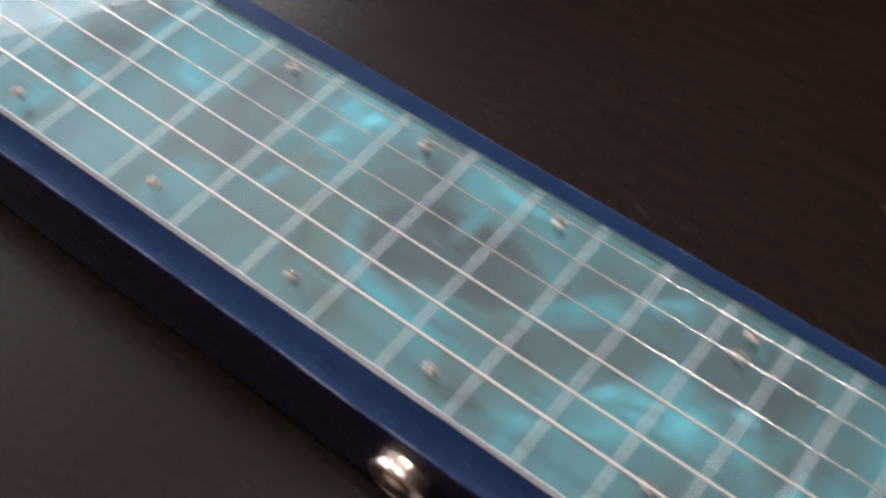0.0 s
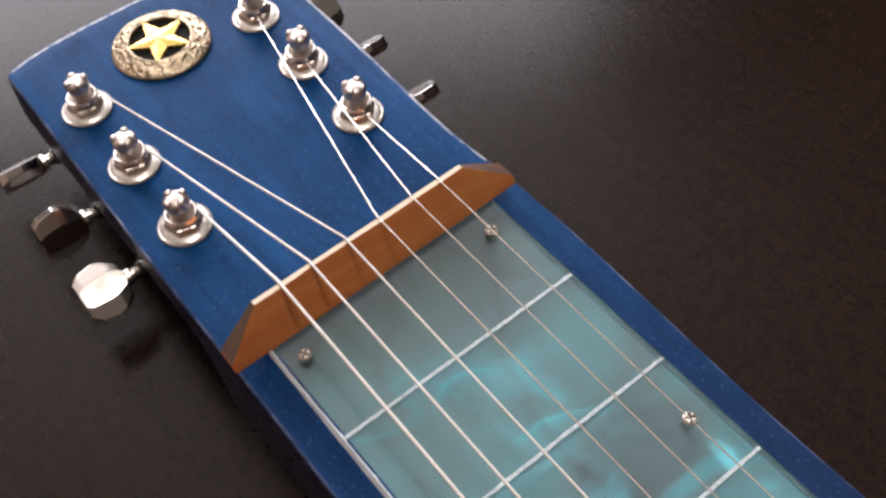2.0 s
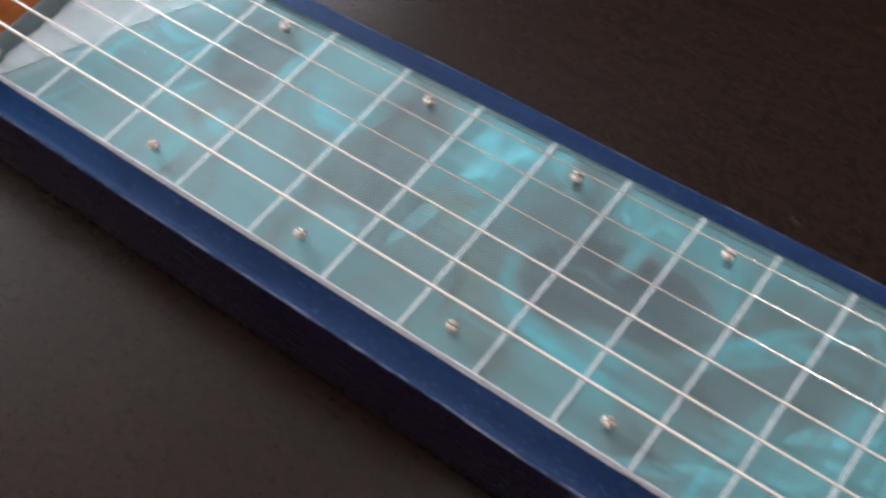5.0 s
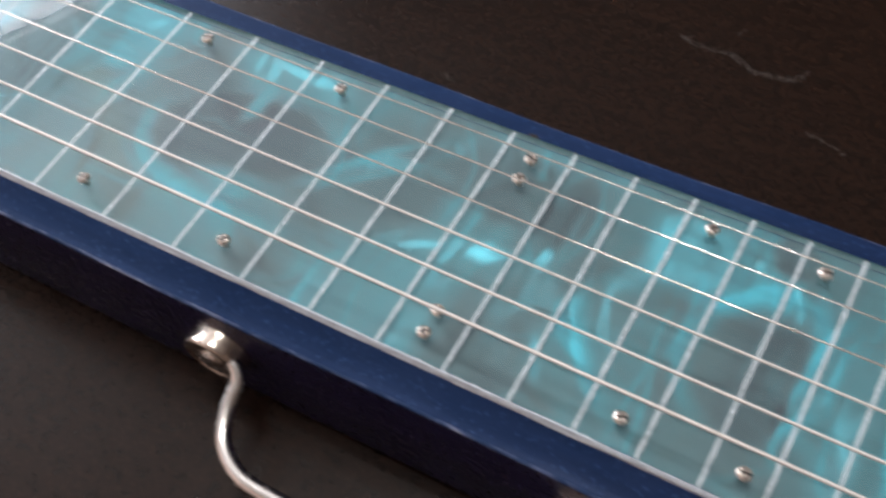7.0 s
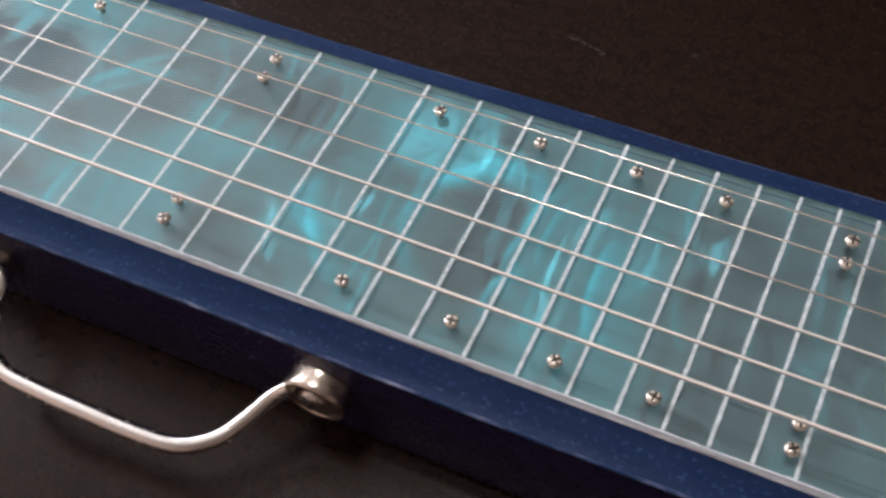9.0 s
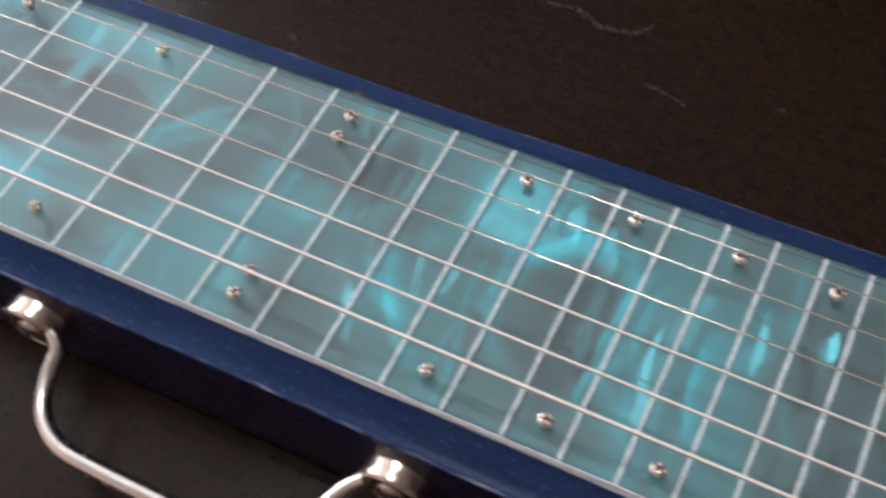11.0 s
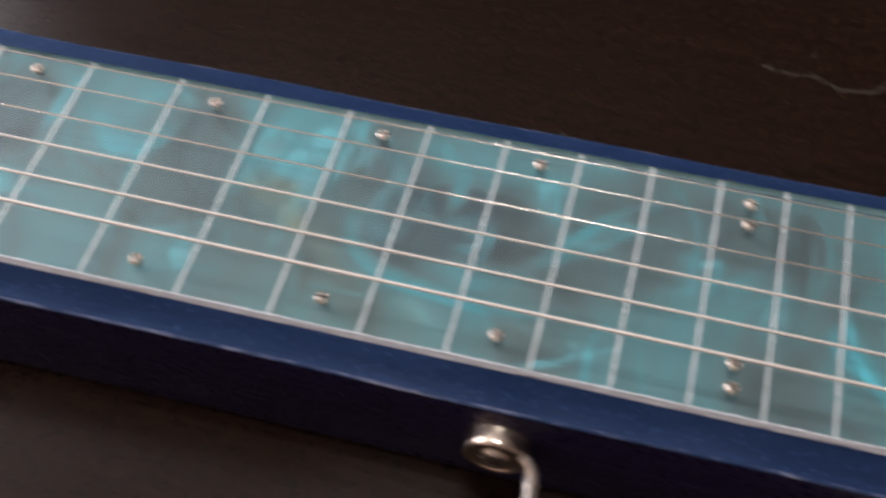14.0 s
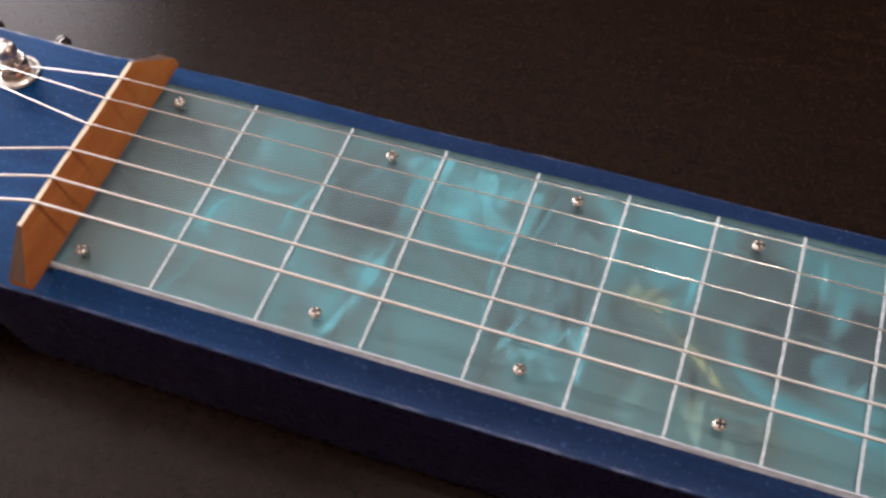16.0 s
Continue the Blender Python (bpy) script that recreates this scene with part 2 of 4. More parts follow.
BLUE, WORN, TABLE, PEARL = mat_blue(), mat_worn(), mat_table(), mat_pearl()
ACRYLIC, FROST, SCORE = mat_acrylic(), mat_frost(), mat_score()
SHADED_SIDE, RUBBED = mat_shaded_side(), mat_rubbed()
CHROME = mat_metal("chrome", (0.70, 0.645, 0.60), 0.13, 0.10)
NICKEL = mat_metal("aged_nickel", (0.56, 0.475, 0.41), 0.22, 0.30)
BRIGHT = mat_metal("bright_chrome_bar", (0.92, 0.89, 0.86), 0.20, 0.06)
POLISHED = mat_metal("polished_boss", (0.84, 0.74, 0.65), 0.17, 0.10)
WASHER = mat_metal("satin_washer", (0.80, 0.73, 0.66), 0.32, 0.40, 0.85)
STEEL = mat_metal("string_steel", (0.95, 0.90, 0.84), 0.16, 0.05, 0.88)
BRONZE = mat_metal("wound_string", (0.95, 0.885, 0.83), 0.42, 0.06, 0.35)
SATIN = mat_metal("satin_post", (0.74, 0.64, 0.58), 0.34, 0.30)
SCREW = mat_metal("screw_plate", (1.0, 0.87, 0.77), 0.25, 0.10, 0.85)
GOLD = mat_metal("gold_plate", (0.84, 0.57, 0.17), 0.24, 0.2)
SILVER = mat_metal("antique_silver", (0.62, 0.49, 0.34), 0.30, 0.50)
BLACK = mat_plain("black_recess", (0.005, 0.005, 0.005), 0.85)
NUTWOOD = mat_nutwood("orange_wood", (0.70, 0.185, 0.044), (0.86, 0.272, 0.070), (0.91, 0.37, 0.115))
ENDGRAIN = mat_nutwood("sanded_end_grain", (0.075, 0.042, 0.030), (0.12, 0.064, 0.042), (0.20, 0.095, 0.055))
# pale wood for the chip and the nut's ridge, whose light is painted in
PALE_EDGE = mat_nutwood("pale_lit_wood", (0.80, 0.60, 0.40), (0.90, 0.74, 0.54), (0.94, 0.84, 0.68))
CLEAR = mat_acrylic("acrylic_underside", False)
# white for the strip that imitates the acrylic edge's glow
EDGE_GLOW = mat_plain("edge_glow_white", (0.86, 0.92, 1.0), 0.4, 0.22, 420)
# near-black for the dent and for the shade painted in screw slots
SLOT = mat_plain("dark_slot", (0.03, 0.02, 0.016), 0.5)
# the far cut edge, its weaker light put into a darker green-grey
DIM_EDGE = mat_plain("dim_acrylic_edge", (0.34, 0.52, 0.55), 0.45, 0.3, 200)
SCUFF = mat_plain("pale_scuff", (0.105, 0.086, 0.074), 0.8, 0.5, 300)
WALL = mat_plain("wall_paint", (0.30, 0.26, 0.23), 0.8)
FLOOR = mat_plain("floor_boards", (0.22, 0.13, 0.075), 0.5, 0.4, 5)
WALL_WARM = mat_plain("beige_wall", (0.26, 0.20, 0.165), 0.8)
# unseen walls: one kept dark for table reflections, one pale to bounce fill light
WALL_DIM = mat_plain("dim_reflection_wall", (0.045, 0.034, 0.029), 0.8)
WALL_FILL = mat_plain("fill_bounce_wall", (0.80, 0.62, 0.52), 0.8)
CEILING = mat_plain("ceiling_paint", (0.82, 0.78, 0.73), 0.9)
WHITE = mat_plain("white_paint", (0.78, 0.77, 0.74), 0.5)


# ---- mesh helpers ----
def part(name, bm, material, parent=None, label="", smooth=False):
    mesh = bpy.data.meshes.new(name)
    bmesh.ops.recalc_face_normals(bm, faces=bm.faces)
    bm.to_mesh(mesh)
    bm.free()
    for mt in material if isinstance(material, (list, tuple)) else (material,):
        mesh.materials.append(mt)
    if smooth:
        mesh.polygons.foreach_set("use_smooth", [True] * len(mesh.polygons))
        mesh.set_sharp_from_angle(angle=radians(38))
    ob = new(name, mesh)
    ob.parent = parent
    return tagged(ob, label=label)


def empty(name, at=(0, 0, 0), parent=None, **tags):
    ob = new(name)
    ob.location, ob.empty_display_size, ob.parent = at, 0.01, parent
    return tagged(ob, **tags)


def box(x0, x1, y0, y1, z0, z1, bevel=0.0, seg=2, bm=None):
    own = bmesh.new()
    bmesh.ops.create_cube(own, size=1, matrix=Matrix.LocRotScale(((x0 + x1) / 2, (y0 + y1) / 2, (z0 + z1) / 2), None, (x1 - x0, y1 - y0, z1 - z0)))
    if bevel:
        bmesh.ops.bevel(own, geom=own.edges[:], offset=bevel, segments=seg, affect="EDGES", profile=0.5)
    return own if bm is None else merge(bm, own)


def merge(bm, other, m=None):
    if m is not None:
        bmesh.ops.transform(other, matrix=m, verts=other.verts)
    tmp = bpy.data.meshes.new("tmp")
    other.to_mesh(tmp)
    other.free()
    bm.from_mesh(tmp)
    bpy.data.meshes.remove(tmp)
    return bm


def lathe(profile, n=32, axis="Z"):
    """A turned solid from (radius, height) pairs, from the bottom up."""
    bm = bmesh.new()
    rings = []
    for r, h in profile:
        rings.append([bm.verts.new((r * math.cos(2 * math.pi * i / n), r * math.sin(2 * math.pi * i / n), h)) for i in range(n)])
    for a, b in zip(rings, rings[1:]):
        for i in range(n):
            bm.faces.new((a[i], a[(i + 1) % n], b[(i + 1) % n], b[i]))
    bm.faces.new(rings[0][::-1])
    bm.faces.new(rings[-1])
    if axis == "Y":   # height runs towards -y
        bmesh.ops.transform(bm, matrix=Matrix.Rotation(radians(90), 4, "X"), verts=bm.verts)
    return bm


def prism(outline, z0, z1, bevel=0.0, seg=2):
    bm = bmesh.new()
    lo = [bm.verts.new((x, y, z0)) for x, y in outline]
    hi = [bm.verts.new((x, y, z1)) for x, y in outline]
    n = len(outline)
    for i in range(n):
        bm.faces.new((lo[i], lo[(i + 1) % n], hi[(i + 1) % n], hi[i]))
    bm.faces.new(lo[::-1])
    top = bm.faces.new(hi)
    if bevel:
        bmesh.ops.bevel(bm, geom=top.edges[:], offset=bevel, segments=seg, affect="EDGES", profile=0.5)
    return bm


def tube(points, radius, n=10):
    """A round bar along points; radius may be a list."""
    bm = bmesh.new()
    pts = [Vector(p) for p in points]
    rad = radius if isinstance(radius, list) else [radius] * len(pts)
    up = Vector((0, 0, 1))
    rings = []
    for i, p in enumerate(pts):
        d = (pts[min(i + 1, len(pts) - 1)] - pts[max(i - 1, 0)]).normalized()
        side = d.cross(up)
        side = side.normalized() if side.length > 1e-4 else Vector((1, 0, 0))
        u = side.cross(d).normalized()
        rings.append([bm.verts.new(p + rad[i] * (math.cos(a) * side + math.sin(a) * u)) for a in (2 * math.pi * k / n for k in range(n))])
    for a, b in zip(rings, rings[1:]):
        for i in range(n):
            bm.faces.new((a[i], a[(i + 1) % n], b[(i + 1) % n], b[i]))
    bm.faces.new(rings[0][::-1])
    bm.faces.new(rings[-1])
    return bm


def spline(knots, step=6):
    """Catmull-Rom points through the knots."""
    k = [Vector(p) for p in knots]
    k = [2 * k[0] - k[1]] + k + [2 * k[-1] - k[-2]]
    out = []
    for i in range(1, len(k) - 2):
        for s in range(step):
            t = s / step
            a, b, c, d = k[i - 1:i + 3]
            out.append(0.5 * (2 * b + (c - a) * t + (2 * a - 5 * b + 4 * c - d) * t * t + (3 * b - a - 3 * c + d) * t ** 3))
    out.append(k[-2])
    return out


# ---- the room: table, floor, walls, ceiling, window ----
Y_NEAR, Y_FAR, SKEW = -0.0093, 0.0758, 0.0050   # the two long sides of the guitar at the nut, and their drift along it
TOP, BOARD = 0.038, 0.043             # top of the wood, top of the fingerboard

table = empty("table", (0.15, 0.1, 0), label="dark brown satin wooden table with pale scuffs", category="table")


def local(ob, parent):
    """Keeps a part where it was built, in the scene's own metres."""
    ob.matrix_parent_inverse = Matrix.Translation(-parent.location)
    return ob


local(part("tabletop", box(-0.65, 0.95, -0.45, 0.55, -0.03, 0.0, 0.003), TABLE, table), table)
for lx in (-0.60, 0.90):
    for ly in (-0.40, 0.50):
        local(part("leg", box(lx - 0.03, lx + 0.03, ly - 0.03, ly + 0.03, -0.75, -0.0305, 0.002), TABLE, table), table)


def scuff(points, width, seed):
    """A broken pale scratch, a hair above the tabletop."""
    rnd = random.Random(seed)
    bm = bmesh.new()
    pts = spline([(x, y, 0) for x, y in points], 22)
    for a, b in [(p, q) for p, q in zip(pts, pts[1:]) for _ in range(3)]:
        if rnd.random() < 0.45:
            continue
        w = width * rnd.uniform(0.12, 0.55)
        d = (b - a).normalized()
        s = Vector((-d.y, d.x, 0)) * w
        j = Vector((rnd.gauss(0, 1), rnd.gauss(0, 1), 0)) * width * 0.75
        quad = [a + s * 0.4 + j, a - s * 0.5 + j, b - s + j, b + s * 0.5 + j]
        lo = [bm.verts.new(q + Vector((0, 0, 0.00003))) for q in quad]
        hi = [bm.verts.new(q + Vector((0, 0, 0.00012))) for q in quad]
        bm.faces.new(hi)
        for i in range(4):
            bm.faces.new((lo[i], lo[(i + 1) % 4], hi[(i + 1) % 4], hi[i]))
    local(part("scuff", bm, SCUFF, table, "pale scratch in the dark finish"), table)


scuff([(0.283, 0.160), (0.292, 0.1585), (0.301, 0.1590), (0.309, 0.1555), (0.316, 0.1560), (0.322, 0.1575), (0.3245, 0.162)], 0.0008, 1)
scuff([(0.300, 0.168), (0.3005, 0.172)], 0.0004, 2)
scuff([(0.3695, 0.1452), (0.3715, 0.1448)], 0.0008, 3)
scuff([(0.330, 0.139), (0.344, 0.1355)], 0.0005, 4)
scuff([(0.2215, 0.1125), (0.2255, 0.1115)], 0.0006, 5)
scuff([(0.043, 0.2165), (0.049, 0.2185), (0.055, 0.2190)], 0.0004, 6)


def room_part(name, bm, material, label):
    ob = part(name, bm, material)
    ob.matrix_world = ROOM
    return tagged(ob, label=label, category=name.split("_")[0], kind="structure")


D, B, SIDE, LOW, HIGH, TH = WALL_D, 2.6, 2.2, -0.75, 1.95, 0.12
room_part("floor", box(-D - TH, B + TH, -SIDE - TH, SIDE + TH, LOW - 0.1, LOW), FLOOR, "brown wooden floor below the table")
room_part("ceiling", box(-D - TH, B + TH, -SIDE - TH, SIDE + TH, HIGH, HIGH + 0.1), CEILING, "plain pale ceiling")
room_part("wall_back", box(B, B + TH, -SIDE, SIDE, LOW, HIGH), WALL_WARM, "plain warm beige wall")
room_part("wall_south", box(-D - TH, B + TH, -SIDE - TH, -SIDE, LOW, HIGH), WALL_FILL, "unseen warm pale wall, added to bounce fill light")
room_part("wall_north", box(-D - TH, B + TH, SIDE, SIDE + TH, LOW, HIGH), WALL_DIM, "unseen near-black brown wall, kept dark for the table reflections")
win = box(-D - TH, -D, -SIDE, WIN_Y0, LOW, HIGH)
box(-D - TH, -D, WIN_Y1, SIDE, LOW, HIGH, bm=win)
box(-D - TH, -D, WIN_Y0, WIN_Y1, LOW, WIN_Z0, bm=win)
box(-D - TH, -D, WIN_Y0, WIN_Y1, WIN_Z1, HIGH, bm=win)
room_part("wall_window", win, WALL, "plain warm grey wall with a window")
fr = bmesh.new()
for a in (WIN_Y0, WIN_Y1 - 0.03):
    box(-D - 0.02, -D + 0.01, a, a + 0.03, WIN_Z0, WIN_Z1, 0.003, bm=fr)
for z in (WIN_Z0, WIN_Z1 - 0.03):
    box(-D - 0.02, -D + 0.01, WIN_Y0 + 0.03, WIN_Y1 - 0.03, z, z + 0.03, 0.003, bm=fr)
room_part("window_1", fr, WHITE, "white painted window frame, daylight behind")

ceiling_lamp = empty("ceiling_lamp", CEIL_AT, label="white twin-tube lamp hanging under the ceiling", category="lamp")
part("housing", box(-0.24, 0.24, -0.11, 0.11, 0.004, 0.034, 0.004), WHITE, ceiling_lamp)
for tube_y in (-0.075, 0.075):
    holder = lathe([(0.013, -0.205), (0.014, -0.204), (0.014, 0.204), (0.013, 0.205)], 24)
    holder.transform(Matrix.Translation((0, tube_y, -0.003)) @ Matrix.Rotation(radians(90), 4, "Y"))
    part("tube", holder, WHITE, ceiling_lamp, "white lamp tube", True)
for stem_x in (-0.15, 0.15):
    stem = lathe([(0.006, 0.0342), (0.006, HIGH - CEIL_AT[2])], 16)
    stem.transform(Matrix.Translation((stem_x, 0, 0)))
    part("stem", stem, WHITE, ceiling_lamp, smooth=True)

# ---- the guitar ----
guitar = empty("lap_steel_guitar", (0.25, 0.035, 0), label="blue stained homemade lap steel guitar lying on the table", category="guitar")


def gpart(name, bm, material, label="", smooth=False):
    return local(part(name, bm, material, guitar, label, smooth), guitar)


def smoothstep(a, b, x):
    t = min(max((x - a) / (b - a), 0), 1)
    return t * t * (3 - 2 * t)


def body_mesh():
    """One plank, full depth under the fingerboard and thinned below the headstock, lofted from end to end."""
    bm = bmesh.new()
    xs = [-0.1300, -0.1294, -0.128, -0.1235, -0.119] + [-0.115 + 0.005 * i for i in range(17)] + [-0.033 + 0.0015 * i for i in range(20)]
    xs += [0.0 + 0.0165 * i for i in range(1, 39)] + [0.6495, 0.650]
    yc, hw = (Y_NEAR + Y_FAR) / 2, (Y_FAR - Y_NEAR) / 2
    rings = []
    for x in xs:
        bottom = 0.0205 * (1 - smoothstep(-0.026, -0.011, x))
        end = smoothstep(0, 0.0016, x + 0.1300) * (1 - smoothstep(0.6490, 0.651, x))
        shrink = 0.0008 * (1 - end)
        r = 0.0012 + shrink
        bulge = 0.0042 * (1 - smoothstep(-0.128, -0.07, x))
        side = 0.0773 + 0.0014 * smoothstep(-0.03, 0.0, x) + 0.0013 * smoothstep(0.31, 0.36, x) + 0.0003 * math.sin(x * 61)   # the far side is not quite straight
        y0, y1, z0, z1 = Y_NEAR + shrink, side - SKEW * x - shrink, bottom + shrink, TOP - shrink
        sect = []
        for cy, cz, a0 in ((y1 - r, z1 - r, 0), (y0 + r, z1 - r, 90), (y0 + r, z0 + r, 180), (y1 - r, z0 + r, 270)):
            sect += [(cy + r * math.cos(radians(a0 + 22.5 * k)), cz + r * math.sin(radians(a0 + 22.5 * k))) for k in range(5)]
            if a0 in (0, 180):   # stations across the top and the bottom let the end bow outwards
                ya, yb = (y1 - r, y0 + r) if a0 == 0 else (y0 + r, y1 - r)
                z = z1 if a0 == 0 else z0
                sect += [(ya + (yb - ya) * k / 12, z) for k in range(1, 12)]
        rings.append([bm.verts.new((x - bulge * (1 - abs((y - yc) / hw) ** 4), y + SKEW * x + 0.00018 * math.sin(x * 47 + 2 * z * 90), z)) for y, z in sect])
    n = len(rings[0])
    for k, (a, b) in enumerate(zip(rings, rings[1:])):
        for i in range(n):
            f = bm.faces.new((a[i], a[(i + 1) % n], b[(i + 1) % n], b[i]))
            if (i in (2, 3) and k < 36) or (k == 1 and 3 < i < 16):   # the far and end edges of the headstock, rubbed white
                f.material_index = 3
            elif i in (1, 2, 17, 18) or (k < 2 and i < 20):   # the rounded top edges, rubbed through
                f.material_index = 1
            elif 19 <= i <= 24 or i >= 37:   # the long sides, their shade painted in as violet-black
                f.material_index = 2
    for ring in (rings[0], rings[-1]):
        c = bm.verts.new(sum((v.co for v in ring), Vector()) / n)
        for i in range(n):
            bm.faces.new((ring[i], ring[(i + 1) % n], c))
    return bm


gpart("body", body_mesh(), [BLUE, WORN, SHADED_SIDE, RUBBED], "blue stained softwood plank with worn edges, its sides painted violet-black for shade", True)

nick = lathe([(0.0001, 0.00012), (0.0006, 0.00014), (0.0010, 0.00010), (0.0012, 0.00001)], 10)
nick.transform(Matrix.Translation((0.2722, 0.0732, TOP)) @ Matrix.Diagonal((1.25, 0.8, 1, 1)))
gpart("nick", nick, SLOT, "small dark dent in the stained edge")
chip = prism([(0.2713, 0.0724), (0.2719, 0.0721), (0.2722, 0.0726), (0.2716, 0.0729)], TOP + 0.00015, TOP + 0.0003)
gpart("nick", chip, PALE_EDGE, "pale chip beside the dent")

# fingerboard: a pearloid sheet below clear acrylic, slightly wider towards the bridge
SCALE, X0, X1 = 0.5715, -0.0030, 0.4520


def near_edge(x):
    return -0.0008 + 0.0073 * x


def far_edge(x):
    return 0.0672 + 0.0076 * x


def board_outline(inset, corner=0.003):
    ya, yb, yc, yd = near_edge(X0) + inset, near_edge(X1) + inset, far_edge(X1) - inset, far_edge(X0) - inset
    x0, x1 = X0 + inset, X1 - inset
    out = []
    for cx, cy, a0 in ((x0 + corner, ya + corner, 180), (x1 - corner, yb + corner, 270), (x1 - corner, yc - corner, 0), (x0 + corner, yd - corner, 90)):
        out += [(cx + corner * math.cos(radians(a0 + 15 * k)), cy + corner * math.sin(radians(a0 + 15 * k))) for k in range(7)]
    return out


def fret_x(n):
    return SCALE * (1 - 2 ** (-n / 12))


# patches in the pearloid, later ones over earlier: fret, share of the width from the near edge, half length and half width in m,
# turn in degrees, tone (0 dark grey, 1 bright cyan), softness of the edge, fade along the length (0 none, 1 to nothing, -1 from nothing)
# the dark patch at fret 0.05 is the nut's shade, painted into the tone
PATCHES = [(0.5, .5, .018, .045, 0, .35, .8, 0), (0.05, .5, .010, .060, 0, .20, .9, 0), (0.7, .78, .012, .014, 0, .29, .7, 0), (1.5, .88, .009, .009, 0, .52, .5, 0), (1.25, .45, .003, .017, -12, .55, .8, 0),
           (2.45, .72, .0125, .019, 0, .22, .35, 0), (1.6, .25, .012, .012, 0, .37, .8, 0), (2.6, .20, .0045, .016, -14, .68, .7, 0), (2.9, .80, .0022, .014, -8, .74, .6, 0)]
PATCHES += [(3.5, .80, .011, .018, -8, .54, .30, 0), (3.82, .75, .0022, .010, -10, .46, .8, 0), (4.45, .52, .0125, .034, 0, .25, .3, 0), (3.4, .22, .016, .014, 0, .52, .8, 0), (4.6, .16, .010, .012, 0, .50, .7, 0),
            (5.45, .35, .013, .022, 0, .31, .8, 0), (5.5, .94, .010, .008, 0, .74, .25, 0), (5.55, .78, .0065, .011, -6, .70, .3, 0), (6.65, .72, .014, .020, 0, .25, .6, 0)]
PATCHES += [(6.3, .36, .012, .016, 0, .34, .7, 0), (7.8, .53, .026, .0155, 4, .15, .12, .7), (8.0, .36, .010, .004, 8, .46, .8, 0), (7.7, .90, .019, .008, 0, .62, .6, 0), (7.55, .76, .0022, .010, -8, .70, .7, 0),
            (9.0, .10, .016, .006, 0, .28, .7, 0), (9.6, .58, .015, .030, 0, .28, .8, 0), (9.45, .66, .024, .0042, 42, .60, .4, 0), (9.9, .76, .022, .0025, 42, .30, .6, 0), (10.1, .22, .019, .014, 20, .54, .6, 0), (11.6, .80, .024, .013, 0, .26, .3, 0)]
PATCHES += [(11.4, .47, .020, .007, 10, .50, .7, 0), (12.4, .16, .020, .011, 0, .30, .7, 0), (13.35, .35, .0065, .019, -14, .50, .6, 0), (13.1, .80, .006, .012, 0, .44, .6, 0),
            (14.8, .80, .019, .012, 0, .67, .4, 0), (14.2, .45, .008, .012, 0, .54, .6, 0), (16.0, .46, .0125, .0175, 8, .22, .20, -.55), (15.3, .12, .016, .008, 0, .36, .8, 0), (15.9, .93, .006, .005, 0, .24, .4, 0)]
PATCHES += [(16.75, .70, .0022, .012, 18, .66, .5, 0), (17.9, .5, .0105, .040, 4, .50, .22, 0), (18.0, .22, .003, .014, 8, .56, .8, 0), (19.1, .52, .005, .026, 0, .58, .7, 0), (20.8, .60, .002, .009, 5, .66, .6, 0),
            (20.0, .5, .004, .03, 4, .34, .8, 0), (22.6, .5, .028, .05, 0, .26, .6, 0)]
# where the folds do not flash, the brighter patches differ less from the ground
PATCHES = [(f, v, a, b, turned, tone if tone < 0.44 else 0.44 + 0.55 * (tone - 0.44), soft, fade) for f, v, a, b, turned, tone, soft, fade in PATCHES]
YELLOW = [(5.45, .55, .008, .0048, -15, .9), (6.2, .35, .018, .0042, -31, .95), (6.6, .12, .024, .012, 0, .6), (8.6, .14, .020, .004, 20, .3)]


# folds whose flakes lie tipped, and so flash in turn: fret, share of the width, half length and half width in m, turn in degrees,
# tip along and across the board in degrees, strength, softness of the edge
FOLDS = []
FOLDS += [(2.8, 0.45, 0.03, 0.028, 0, 14.0, -9.6, 0.17, 0.9), (6.9, 0.6, 0.01, 0.02, 0, 5.6, -17.2, 0.25, 0.6),
          (3.9, 0.8, 0.012, 0.012, 0, 11.8, -18.1, 0.35, 0.6), (5.2, 0.75, 0.008, 0.014, 0, 11.2, -17.7, 0.4, 0.6),
          (12.2, 0.42, 0.01, 0.008, 12, -2.4, -16.1, 0.4, 0.6), (5.5, 0.83, 0.01, 0.012, 0, 16.0, -14.7, 0.7, 0.5),
          (5.6, 0.92, 0.004, 0.003, 20, 16.6, -16.0, 1, 0.8), (6.1, 0.85, 0.013, 0.012, 0, 10.2, -18.5, 0.4, 0.5),
          (5.3, 0.42, 0.0025, 0.016, -12, 17.0, -12.2, 0.4, 0.8), (7.7, 0.93, 0.008, 0.0025, -8, 12.7, -16.6, 0.8, 0.7)]
